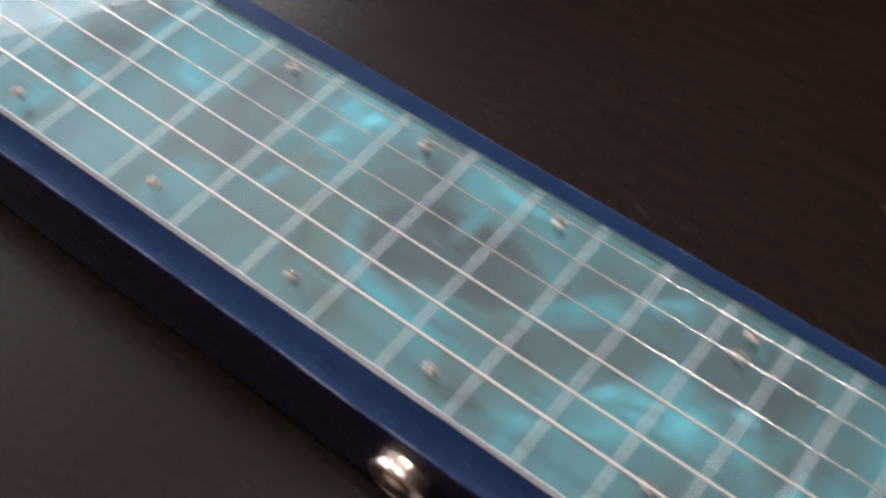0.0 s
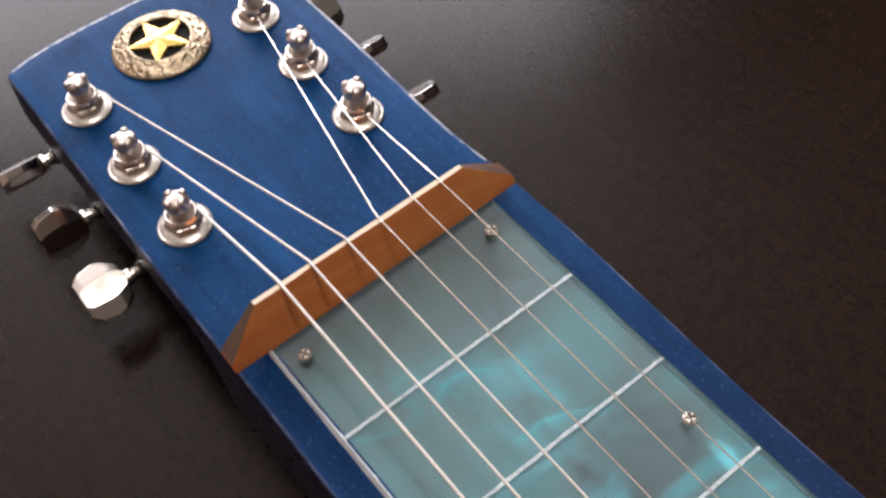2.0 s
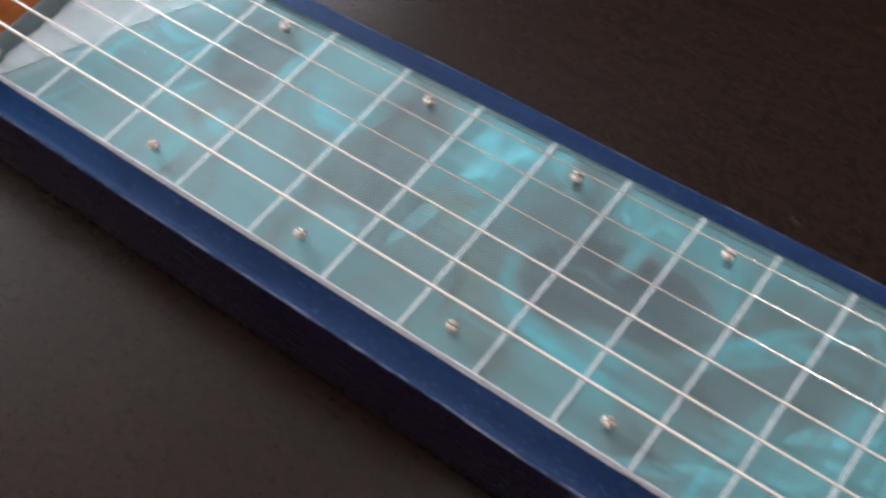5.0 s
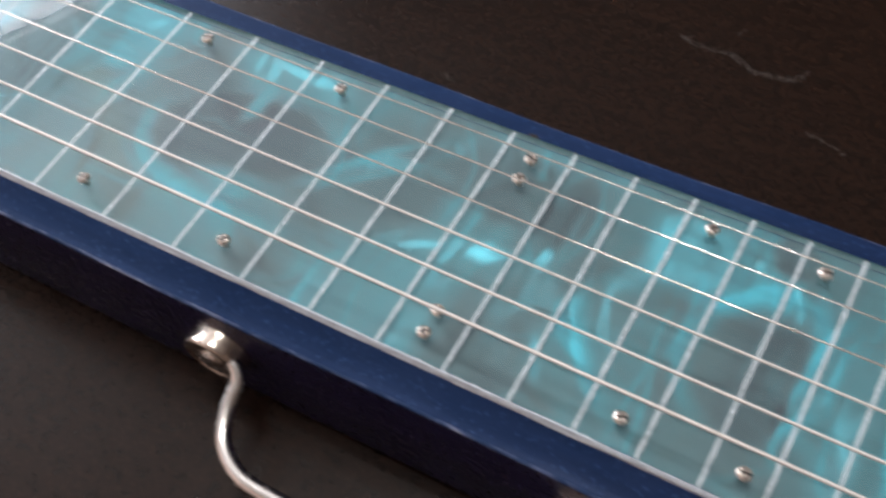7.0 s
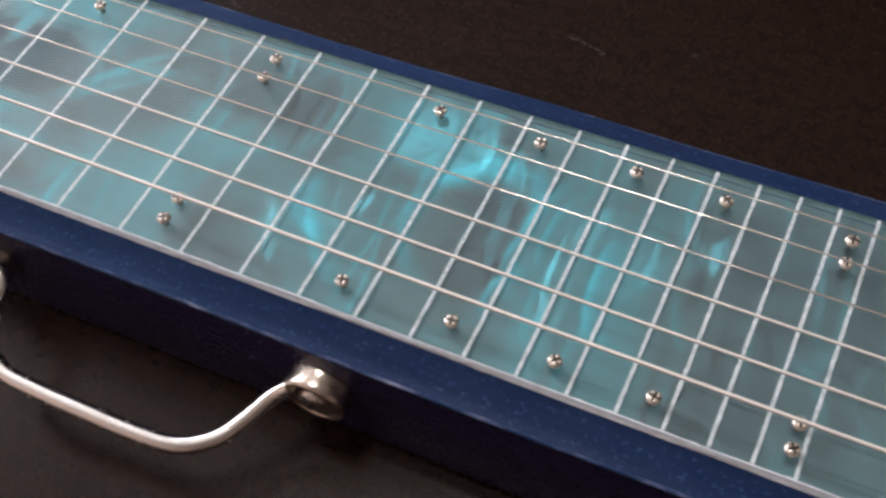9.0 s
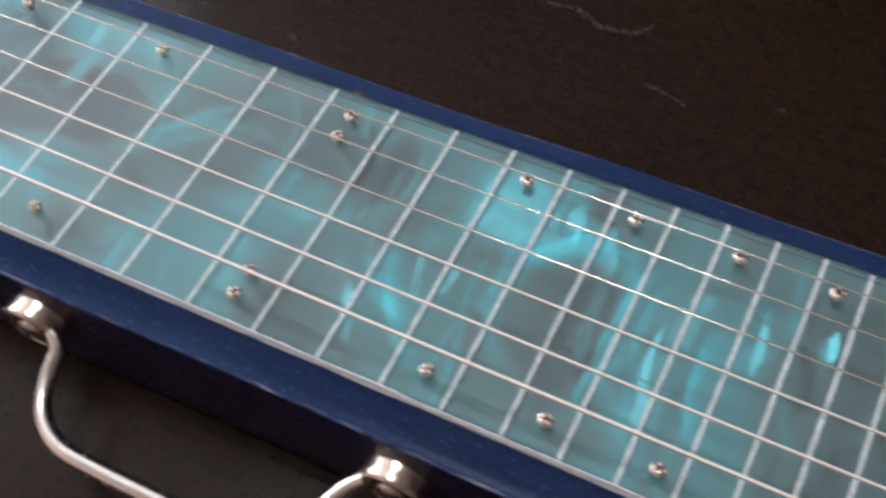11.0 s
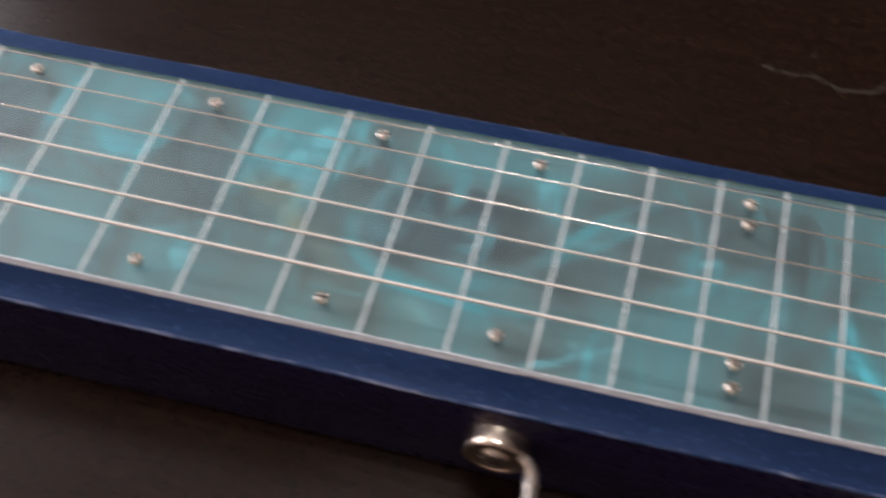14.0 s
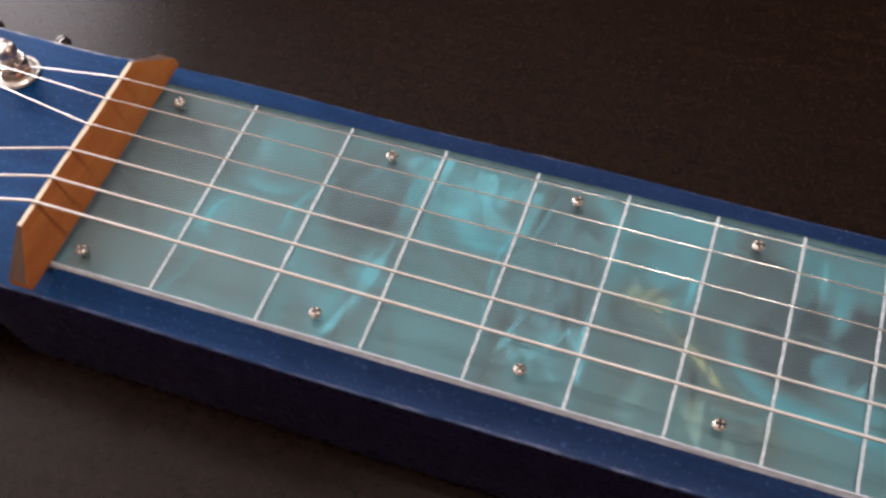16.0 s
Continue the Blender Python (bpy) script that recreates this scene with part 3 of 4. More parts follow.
FOLDS += [(7.3, 0.9, 0.006, 0.007, 30, 16.0, -15.8, 0.5, 0.6), (8.1, 0.93, 0.004, 0.0022, 10, 12.5, -16.6, 0.9, 0.8),
          (10.7, 0.42, 0.022, 0.01, 12, 4.1, -13.5, 0.35, 0.6), (10.2, 0.42, 0.006, 0.0012, 40, 4.3, -13.5, 0.9, 0.8),
          (12, 0.62, 0.0035, 0.0025, 0, -0.2, -15.3, 0.9, 0.8), (11.4, 0.48, 0.016, 0.009, 12, -3.2, -16.6, 0.45, 0.6),
          (11, 0.62, 0.004, 0.0018, 35, -2.4, -17.6, 0.8, 0.8), (9.5, 0.15, 0.018, 0.002, 28, 1.6, -13.9, 0.5, 0.8),
          (11.35, 0.47, 0.0115, 0.0045, 12, 5.2, -13.8, 1, 0.5), (11.6, 0.48, 0.0045, 0.0026, 10, 4.6, -13.9, 1.8, 0.8)]
FOLDS += [(12.4, 0.55, 0.0016, 0.0038, 8, 2.7, -14.6, 1.1, 0.8), (10.6, 0.42, 0.01, 0.0015, 22, 7.0, -13.3, 0.7, 0.9),
          (9.8, 0.74, 0.018, 0.0025, 42, 9.9, -15.5, 0.35, 0.6), (14.2, 0.8, 0.01, 0.012, 0, 0.1, -16.7, 0.45, 0.5),
          (14.6, 0.75, 0.014, 0.009, 0, 4.5, -16.1, 0.6, 0.35), (13.7, 0.45, 0.0012, 0.009, 10, 3.4, -13.8, 0.6, 0.7),
          (14.1, 0.46, 0.002, 0.005, -10, 6.0, -13.7, 0.7, 0.8), (15.4, 0.84, 0.0025, 0.003, 0, 0.7, -17.0, 1, 0.8),
          (15.5, 0.8, 0.0012, 0.004, 0, 3.1, -16.5, 1, 0.8), (13, 0.2, 0.0016, 0.009, 25, 6.6, -11.5, 0.7, 0.8)]
FOLDS += [(13.2, 0.45, 0.001, 0.008, 20, 1.0, -13.9, 0.8, 0.8), (17.6, 0.4, 0.007, 0.022, 4, -7.2, -13.6, 0.22, 0.4),
          (18.1, 0.6, 0.006, 0.01, 0, -1.3, -15.2, 0.3, 0.6), (20.75, 0.72, 0.0016, 0.006, -8, -9.5, -16.1, 2.4, 0.7),
          (19.4, 0.62, 0.0012, 0.008, 4, -7.2, -15.4, 1.2, 0.8), (17.7, 0.42, 0.0009, 0.012, 0, -0.8, -13.7, 1.3, 0.8),
          (17, 0.42, 0.0009, 0.009, 2, -1.3, -13.7, 0.8, 0.8), (16.2, 0.75, 0.0018, 0.009, 18, -5.2, -16.4, 0.8, 0.8),
          (17.8, 0.3, 0.0012, 0.007, 8, -2.8, -12.8, 1, 0.8), (16.4, 0.55, 0.0022, 0.018, 14, 1.6, -14.7, 0.22, 0.6)]
FOLDS += [(20.6, 0.68, 0.0015, 0.006, 6, -5.2, -15.9, 0.6, 0.8), (3.6, 0.8, 0.015, 0.013, -6, 7.6, -18.5, 0.5, 0.25),
          (3.05, 0.85, 0.0018, 0.012, -8, 9.6, -18.7, 0.7, 0.6), (4.2, 0.78, 0.0012, 0.009, -10, 5.5, -18.5, 0.5, 0.7),
          (2.75, 0.34, 0.0018, 0.016, -10, 11.0, -14.9, 0.35, 0.8), (2.62, 0.12, 0.0011, 0.006, -16, 11.6, -13.1, 1, 0.8),
          (1.35, 0.86, 0.006, 0.007, 0, 15.6, -18.1, 0.22, 0.6), (4.9, 0.22, 0.005, 0.012, 6, 3.2, -14.4, 0.35, 0.8),
          (7.7, 0.45, 0.01, 0.008, 10, -5.9, -16.2, 0.35, 0.5), (7.3, 0.85, 0.0012, 0.008, 0, -4.6, -19.0, 0.3, 0.8)]
FOLDS += [(6, 0.85, 0.007, 0.007, 0, 4.4, -14.8, 0.5, 0.5), (2.6, 0.5, 0.005, 0.009, 30, 8.4, -8.3, 0.7, 0.6),
          (2.9, 0.93, 0.006, 0.003, -10, 7.3, -12.5, 0.8, 0.7), (2.45, 0.4, 0.0018, 0.013, -14, 13.4, -8.4, 0.9, 0.8),
          (3.3, 0.93, 0.004, 0.003, -10, 10.0, -13.3, 0.7, 0.8), (3.85, 0.78, 0.004, 0.006, 0, 8.3, -12.1, 0.6, 0.7),
          (4.45, 0.62, 0.011, 0.018, 0, 5.0, -17.4, 0.22, 0.6), (5.45, 0.55, 0.006, 0.004, -15, 2.3, -16.9, 0.4, 0.8),
          (6.2, 0.35, 0.014, 0.0022, -31, 0.4, -15.5, 0.55, 0.9), (6.6, 0.12, 0.02, 0.01, 0, -2.6, -13.7, 0.35, 0.8)]
FOLDS += [(5.75, 0.72, 0.009, 0.014, 0, 5.5, -18.0, 0.45, 0.35), (4.8, 0.2, 0.004, 0.008, 10, 9.3, -13.9, 0.35, 0.8),
          (7.8, 0.52, 0.008, 0.009, 0, -0.8, -16.8, 0.5, 0.6), (8.7, 0.82, 0.006, 0.006, 20, 0.3, -18.9, 0.5, 0.7),
          (13.3, 0.45, 0.0014, 0.016, 16, -4.9, -16.4, 0.8, 0.7), (13.9, 0.4, 0.0012, 0.014, 14, -6.1, -16.0, 0.5, 0.8),
          (10, 0.8, 0.012, 0.002, 45, 2.8, -18.7, 0.6, 0.8), (1.5, 0.5, 0.012, 0.02, 0, 19.7, -10.5, 0.28, 0.8),
          (2.2, 0.42, 0.0045, 0.012, -14, 17.5, -10.1, 0.5, 0.7), (2.15, 0.4, 0.0013, 0.01, -18, 17.7, -9.9, 1, 0.8)]
FOLDS += [(4.45, 0.26, 0.006, 0.009, -15, 10.1, -9.4, 0.35, 0.9), (4.3, 0.3, 0.0011, 0.007, -24, 10.6, -9.7, 1.2, 0.8),
          (4.75, 0.25, 0.0011, 0.006, -6, 9.1, -9.4, 1.2, 0.8), (4.97, 0.26, 0.001, 0.009, 4, 3.0, -14.7, 1.1, 0.8)]


# curled folds: fret, share of the width, half axes in m, from and to angle, width in m, strength
ARCS = [(8.0, .52, .0335, .0205, 165, 320, .0012, .30), (16.0, .48, .0155, .0215, 20, 250, .0014, .34), (18.5, .52, .020, .030, 140, 215, .0010, .35), (15.0, .50, .026, .029, 175, 250, .0012, .34),
        (3.7, .80, .012, .015, 180, 360, .0016, .25), (7.9, .46, .016, .010, 195, 345, .0020, .12), (14.2, .42, .0180, .013, 150, 260, .0012, .30), (19.6, .48, .012, .022, 150, 230, .0010, .40),
        (10.4, .30, .036, .030, 80, 150, .0014, .20), (1.5, .80, .010, .012, 200, 340, .0012, .18)]


# finer strands between them, mostly running across the board
strand = random.Random(23)
for _ in range(58):
    turn_ = strand.choice((0, 180)) + strand.uniform(-25, 25)
    span = strand.uniform(22, 55)
    ARCS.append((strand.uniform(0.5, 23), strand.uniform(.1, .9), strand.uniform(.007, .020), strand.uniform(.014, .034), turn_ - span, turn_ + span,
                 strand.uniform(.00035, .0007), strand.choice((1, 1, -0.7)) * strand.uniform(.14, .32)))


def arc_sum(x, y, arcs):
    total = 0.0
    for f, v, a, b, a0, a1, w, k in arcs:
        cx = fret_x(f)
        dx, dy = x - cx, y - (near_edge(cx) + v * (far_edge(cx) - near_edge(cx)))
        q = math.hypot(dx / a, dy / b)
        mid, half = (a0 + a1) / 2, (a1 - a0) / 2
        off = abs((math.degrees(math.atan2(dy / b, dx / a)) - mid + 180) % 360 - 180) / half
        if off < 1 and abs(q - 1) < 0.9:
            d = (q - 1) * (a + b) / 2
            total += k * (1 - off ** 2) * math.exp(-(d / (w if d > 0 else 2.8 * w)) ** 2)
    return total


def cloud_sum(x, y, rows):
    total = 0.0
    for f, v, a, b, turned, w in rows:
        cx = fret_x(f)
        dx, dy = x - cx, y - (near_edge(cx) + v * (far_edge(cx) - near_edge(cx)))
        ca, sa = math.cos(radians(turned)), math.sin(radians(turned))
        q = ((dx * ca + dy * sa) / a) ** 2 + ((dy * ca - dx * sa) / b) ** 2
        total += w * math.exp(-q ** 2.0)
    return total


def patch_tone(x, y, tone, patches):
    """Lays every patch in turn over the tone so far."""
    for f, v, a, b, turned, target, soft, fade in patches:
        cx = fret_x(f)
        dx, dy = x - cx, y - (near_edge(cx) + v * (far_edge(cx) - near_edge(cx)))
        ca, sa = math.cos(radians(turned)), math.sin(radians(turned))
        u, w = (dx * ca + dy * sa) / a, (dy * ca - dx * sa) / b
        q = math.hypot(u, w)
        if q >= 1 + 0.6 * soft:
            continue
        k = 1 - smoothstep(1 - 0.9 * soft, 1 + 0.6 * soft, q)
        if fade:
            k *= 1 - abs(fade) * smoothstep(-0.1, 1, u if fade > 0 else -u)
        tone += (target - tone) * k
    return tone


def fold_tips(x, y, tip, shine, folds):
    """Turns the flakes of every fold that covers the point, and gives its strength of shine."""
    for f, v, a, b, turned, tx, ty, gain, soft in folds:
        cx = fret_x(f)
        dx, dy = x - cx, y - (near_edge(cx) + v * (far_edge(cx) - near_edge(cx)))
        ca, sa = math.cos(radians(turned)), math.sin(radians(turned))
        q = math.hypot((dx * ca + dy * sa) / a, (dy * ca - dx * sa) / b)
        if q < 1 + 0.6 * soft:
            k = 1 - smoothstep(1 - 0.9 * soft, 1 + 0.6 * soft, q)
            if min(a, b) > 0.004:   # wide folds break up into ribbons, and let those under them through
                k *= 0.45 + 0.55 * smoothstep(-0.18, 0.14, noise.noise(Vector((x * 150, y * 62, f * 3.7 + tx))))
            tip = (tip[0] + (tx - tip[0]) * k, tip[1] + (ty - tip[1]) * k)
            shine += (gain - shine) * k
    return tip, shine


def pearl_mesh():
    """The sheet, with its clouded colour and the lie of its flakes held in point attributes on a fine grid."""
    bm = bmesh.new()
    layer = bm.verts.layers.float_color.new("swirl")
    lie = bm.verts.layers.float_vector.new("flake_lie")
    nx, ny, zt, zb, e = 1000, 156, BOARD - 0.0026, TOP + 0.0002, 0.0002
    grid = []
    for i in range(nx + 1):
        x = X0 + e + (X1 - X0 - 2 * e) * i / nx
        col = []
        arcs = [r for r in ARCS if abs(x - fret_x(r[0])) < 1.5 * r[2] + 0.012]
        patches = [r for r in PATCHES if abs(x - fret_x(r[0])) < 1.6 * max(r[2], r[3]) + 0.008]
        folds = [r for r in FOLDS if abs(x - fret_x(r[0])) < 1.6 * max(r[2], r[3]) + 0.008]
        for j in range(ny + 1):
            y = near_edge(x) + e + (far_edge(x) - near_edge(x) - 2 * e) * j / ny
            p = Vector((x * 26, y * 34, 0.7))
            bend = noise.noise_vector(p) * 0.010 + noise.noise_vector(p * 2.6) * 0.0040 + noise.noise_vector(p * 6.5) * 0.0012
            xx, yy = x + bend.x, y + bend.y
            band = noise.noise(Vector((xx * 70 + 4, yy * 34, 1.3))) + 0.5 * noise.noise(Vector((xx * 190, yy * 70, 7.7))) + 0.3 * noise.noise(Vector((xx * 520, yy * 130, 3.7)))
            wisp = max(1 - abs(noise.noise(Vector((xx * 34, yy * 52, 5.1)))) * 14, 0) * max(noise.noise(Vector((x * 40, y * 40, 9.0))) + 0.15, 0)
            crease = max(1 - abs(noise.noise(Vector((xx * 30 + 9, yy * 38, 2.2)))) * 11, 0)
            v = bm.verts.new((x, y, zt))
            sx, sy = x + 0.30 * bend.x, y + 0.30 * bend.y
            tone = patch_tone(sx, sy, 0.41 + 0.10 * band, patches) + arc_sum(sx, sy, arcs) + 0.055 * band + 0.22 * wisp - 0.08 * crease
            tone = 0.5 + 0.5 * math.tanh(2.1 * (tone - 0.5))
            sway = noise.noise_vector(Vector((xx * 48, yy * 30, 4.4)))
            tip, shine = fold_tips(sx, sy, (4 + 26 * sway.x, -14 + 22 * sway.y), max(0.10 + 0.22 * band, 0.02), folds)
            grain = noise.noise_vector(Vector((xx * 420, yy * 150, 6.1)))
            flake = Vector((math.tan(radians(tip[0] + 3.5 * grain.x)), math.tan(radians(tip[1] + 3 * grain.y)), 1)).normalized()
            v[lie] = flake
            v[layer] = (tone, min(max(cloud_sum(sx, sy, YELLOW), 0), 1), shine * (1 + 0.6 * grain.z), 1)
            col.append(v)
        grid.append(col)
    for i in range(nx):
        for j in range(ny):
            bm.faces.new((grid[i][j], grid[i + 1][j], grid[i + 1][j + 1], grid[i][j + 1]))
    rim = [c[0] for c in grid] + grid[-1][1:] + [c[-1] for c in grid[-2::-1]] + grid[0][-2:0:-1]
    low = []
    for v in rim:
        w = bm.verts.new((v.co.x, v.co.y, zb))
        w[layer], w[lie] = v[layer], v[lie]
        low.append(w)
    for i in range(len(rim)):
        k = (i + 1) % len(rim)
        bm.faces.new((rim[i], low[i], low[k], rim[k]))
    bm.faces.new(low)
    return bm


fingerboard = gpart("fingerboard", pearl_mesh(), PEARL, "swirled teal and grey pearloid sheet")
sheet = prism(board_outline(0.0), BOARD - 0.0025, BOARD, 0.0002, 2)
for f in sheet.faces:
    if max(v.co.z for v in f.verts) - min(v.co.z for v in f.verts) > 1e-5:
        f.material_index, f.smooth = (2 if f.calc_center_median().y > 0.06 else 1), True
for f in sheet.faces:
    if f.normal.z < -0.9:
        f.material_index = 3
acrylic = part("acrylic_sheet", sheet, [ACRYLIC, FROST, DIM_EDGE, CLEAR], fingerboard, "clear acrylic sheet with frosted cut edges")
acrylic.visible_shadow = False


for n in range(1, 25):
    x = fret_x(n)
    ya, yb = near_edge(x) + 0.0004, far_edge(x) - 0.0004
    rnd = random.Random(n)
    bm = bmesh.new()
    steps, w = 60, 0.00043
    lo, hi = [], []
    for i in range(steps + 1):
        y = ya + (yb - ya) * i / steps
        a, b = w + rnd.uniform(-1e-4, 8e-5), w + rnd.uniform(-1e-4, 8e-5)
        xc = x + (0.0013 - 0.0079 * x) * (1 - i / steps) + 0.0003 * i / steps   # scored by hand, not quite square
        lo.append((bm.verts.new((xc - a, y, BOARD + 0.00002)), bm.verts.new((xc + b, y, BOARD + 0.00002))))
        hi.append((bm.verts.new((xc - a, y, BOARD + 0.00012)), bm.verts.new((xc + b, y, BOARD + 0.00012))))
    for i in range(steps):
        bm.faces.new((hi[i][0], hi[i][1], hi[i + 1][1], hi[i + 1][0]))
        bm.faces.new((lo[i][0], hi[i][0], hi[i + 1][0], lo[i + 1][0]))
        bm.faces.new((lo[i][1], lo[i + 1][1], hi[i + 1][1], hi[i][1]))
    part("fret_line", bm, SCORE, fingerboard, "whitish scored line")

# an uneven white strip added along the sheet's near edge, standing in for its glow
rnd = random.Random(77)
bm = bmesh.new()
rows, count = [], 420
drift = 0.0
for i in range(count + 1):
    x = X0 + 0.004 + (X1 - X0 - 0.008) * i / count
    drift = 0.8 * drift + rnd.uniform(-1, 1) * 0.00007
    w = 0.00060 + drift + (0.00035 if rnd.random() < 0.04 else 0)
    y = near_edge(x)
    rows.append([bm.verts.new(p) for p in ((x, y - 0.0006 - 0.4 * drift, BOARD - 0.0015), (x, y - 0.0003 + drift, BOARD - 0.0007), (x, y + 0.0001, BOARD + 0.00010), (x, y + max(0.6 * w, 0.0002), BOARD + 0.00006))])
for p, q in zip(rows, rows[1:]):
    for k in range(3):
        bm.faces.new((p[k], q[k], q[k + 1], p[k + 1]))
part("cut_edge", bm, EDGE_GLOW, fingerboard, "uneven white strip standing in for the glow of the sheet edge")


# an added slope that hides the board's shaded side face
bed = bmesh.new()
rows = []
for i in range(61):
    x = X0 + 0.0080 + (X1 - X0 - 0.0090) * i / 60
    y = near_edge(x)
    rows.append([bed.verts.new((x, y + a, z)) for a, z in ((0.004, TOP + 0.0001), (-0.0066, TOP + 0.0001), (-0.0050, TOP + 0.0005), (-0.0006, BOARD - 0.0016), (0.0003, BOARD - 0.0024), (0.004, BOARD - 0.0030))])
for p, q in zip(rows, rows[1:]):
    for k in range(6):
        bed.faces.new((p[k], p[(k + 1) % 6], q[(k + 1) % 6], q[k]))
bed.faces.new(rows[0])
bed.faces.new(rows[-1][::-1])
gpart("side_cover", bed, BLUE, "blue slope added to cover the dark side of the fingerboard", True)


def screw_mesh():
    """A small round head on a short bright shank; dark raised bars stand in for its shaded cross recess."""
    prof = [(0.0009, -0.0020), (0.0009, -0.0005), (0.0012, -0.0002), (0.00165, 0.0001), (0.00180, 0.00035), (0.00174, 0.00070), (0.00150, 0.00100), (0.0011, 0.00118), (0.0005, 0.00124)]
    bm = lathe(prof, 24)
    for f in bm.faces:
        f.smooth = True
    for k in range(4):
        m = Matrix.Rotation(radians(90 * k + 25), 4, "Z")
        wing = box(0.0001, 0.0013, -0.00030, 0.00030, 0.0008, 0.00129)
        for f in wing.faces:
            f.material_index = 1
        merge(bm, wing, m)
        lobe = box(0.00044, 0.00112, 0.00044, 0.00112, 0.0008, 0.00140, 0.00022, 2)
        merge(bm, lobe, m)
    return bm


first = None
marks = [(0.0108, ((0.0595), (0.0040))), (0.0775, (0.0597, 0.0055)), (0.1310, (0.0600, 0.0062)), (0.1790, (0.0603, 0.0068)),
         (0.2220, (0.0606, 0.0072)), (0.2770, (0.0612, 0.0545, 0.0133, 0.0070)), (0.3238, (0.0610, 0.0078)), (0.3505, (0.0608, 0.0078)),
         (0.3745, (0.0610, 0.0075)), (0.3960, (0.0608, 0.0075)), (0.4245, (0.0608, 0.0545, 0.0135, 0.0075))]
turn = random.Random(4)
for x, ys in marks:
    for y in ys:
        if first is None:
            ob = part("screw", screw_mesh(), [SCREW, SLOT], fingerboard, "small bright cross-head screw")
            first = ob.data
        else:
            ob = new("screw", first)
            ob.parent = fingerboard
            tagged(ob, label="small bright cross-head screw")
        ob.location, ob.scale = (x, y + 0.0006, BOARD + 0.0010), (0.92, 0.92, 0.92)
        ob.rotation_euler = (0, 0, turn.uniform(0, 1.5))


# nut: a wooden bar resting across the end of the board, its ends past the board's edges: ridge on top painted pale as
# if lit, sloping face, cut-off ends
def nut_mesh():
    bm = bmesh.new()
    zt, zb = 0.0552, BOARD + 0.0001
    stations = 12
    secs = []
    ends = [(-0.0101, 0.0453, 1), (0.0006, zt, 0)] + [(0.0006 + (0.0618 - 0.0006) * k / stations, zt, 0) for k in range(1, stations)] + [(0.0618, zt, 0), (0.0750, 0.0456, 1)]
    rough = random.Random(12)
    for y, z, low in ends:
        turn_x = 0.0 - 0.022 * y          # set a little askew across the neck
        w = 0 if low else rough.uniform(-0.00018, 0.00018)
        back, ridge, foot = turn_x - 0.0024, turn_x + (0.0030 if low else -0.0010 + w), turn_x + 0.0040
        secs.append([bm.verts.new(p) for p in ((back, y, zb), (foot, y, zb), (foot - 0.0001, y, zb + 0.0009), (ridge, y, z), (back, y, z - (0 if low else 0.0001)))])
    for k, (a, b) in enumerate(zip(secs, secs[1:])):
        for i in range(5):
            f = bm.faces.new((a[i], a[(i + 1) % 5], b[(i + 1) % 5], b[i]))
            if i == 3:
                f.material_index = 2 if 0 < k < len(secs) - 2 else 1
    bm.faces.new(secs[0])
    bm.faces.new(secs[-1][::-1])
    sharp = [e for e in bm.edges if len(e.link_faces) == 2 and e.calc_face_angle(0) > 0.3]
    bmesh.ops.bevel(bm, geom=sharp, offset=0.0003, segments=2, affect="EDGES", profile=0.5)
    return bm


gpart("nut", nut_mesh(), [NUTWOOD, ENDGRAIN, PALE_EDGE], "orange-brown wooden nut with sanded ends", True)


# tuners
TUNER_NEAR, TUNER_FAR = ((-0.0452, 0.0034), (-0.0724, 0.0031), (-0.1002, 0.0028)), ((-0.0480, 0.0605), (-0.0752, 0.0602), (-0.1015, 0.0603))
STRING_Y = (0.0548, 0.0466, 0.0366, 0.0270, 0.0168, 0.0082)    # from the thin far string to the thick near one
GAUGE = (0.00021, 0.00022, 0.00025, 0.00031, 0.00036, 0.00043)
NUT_Z, BRIDGE_Z, WRAP_Z = 0.0558, 0.0578, 0.0432


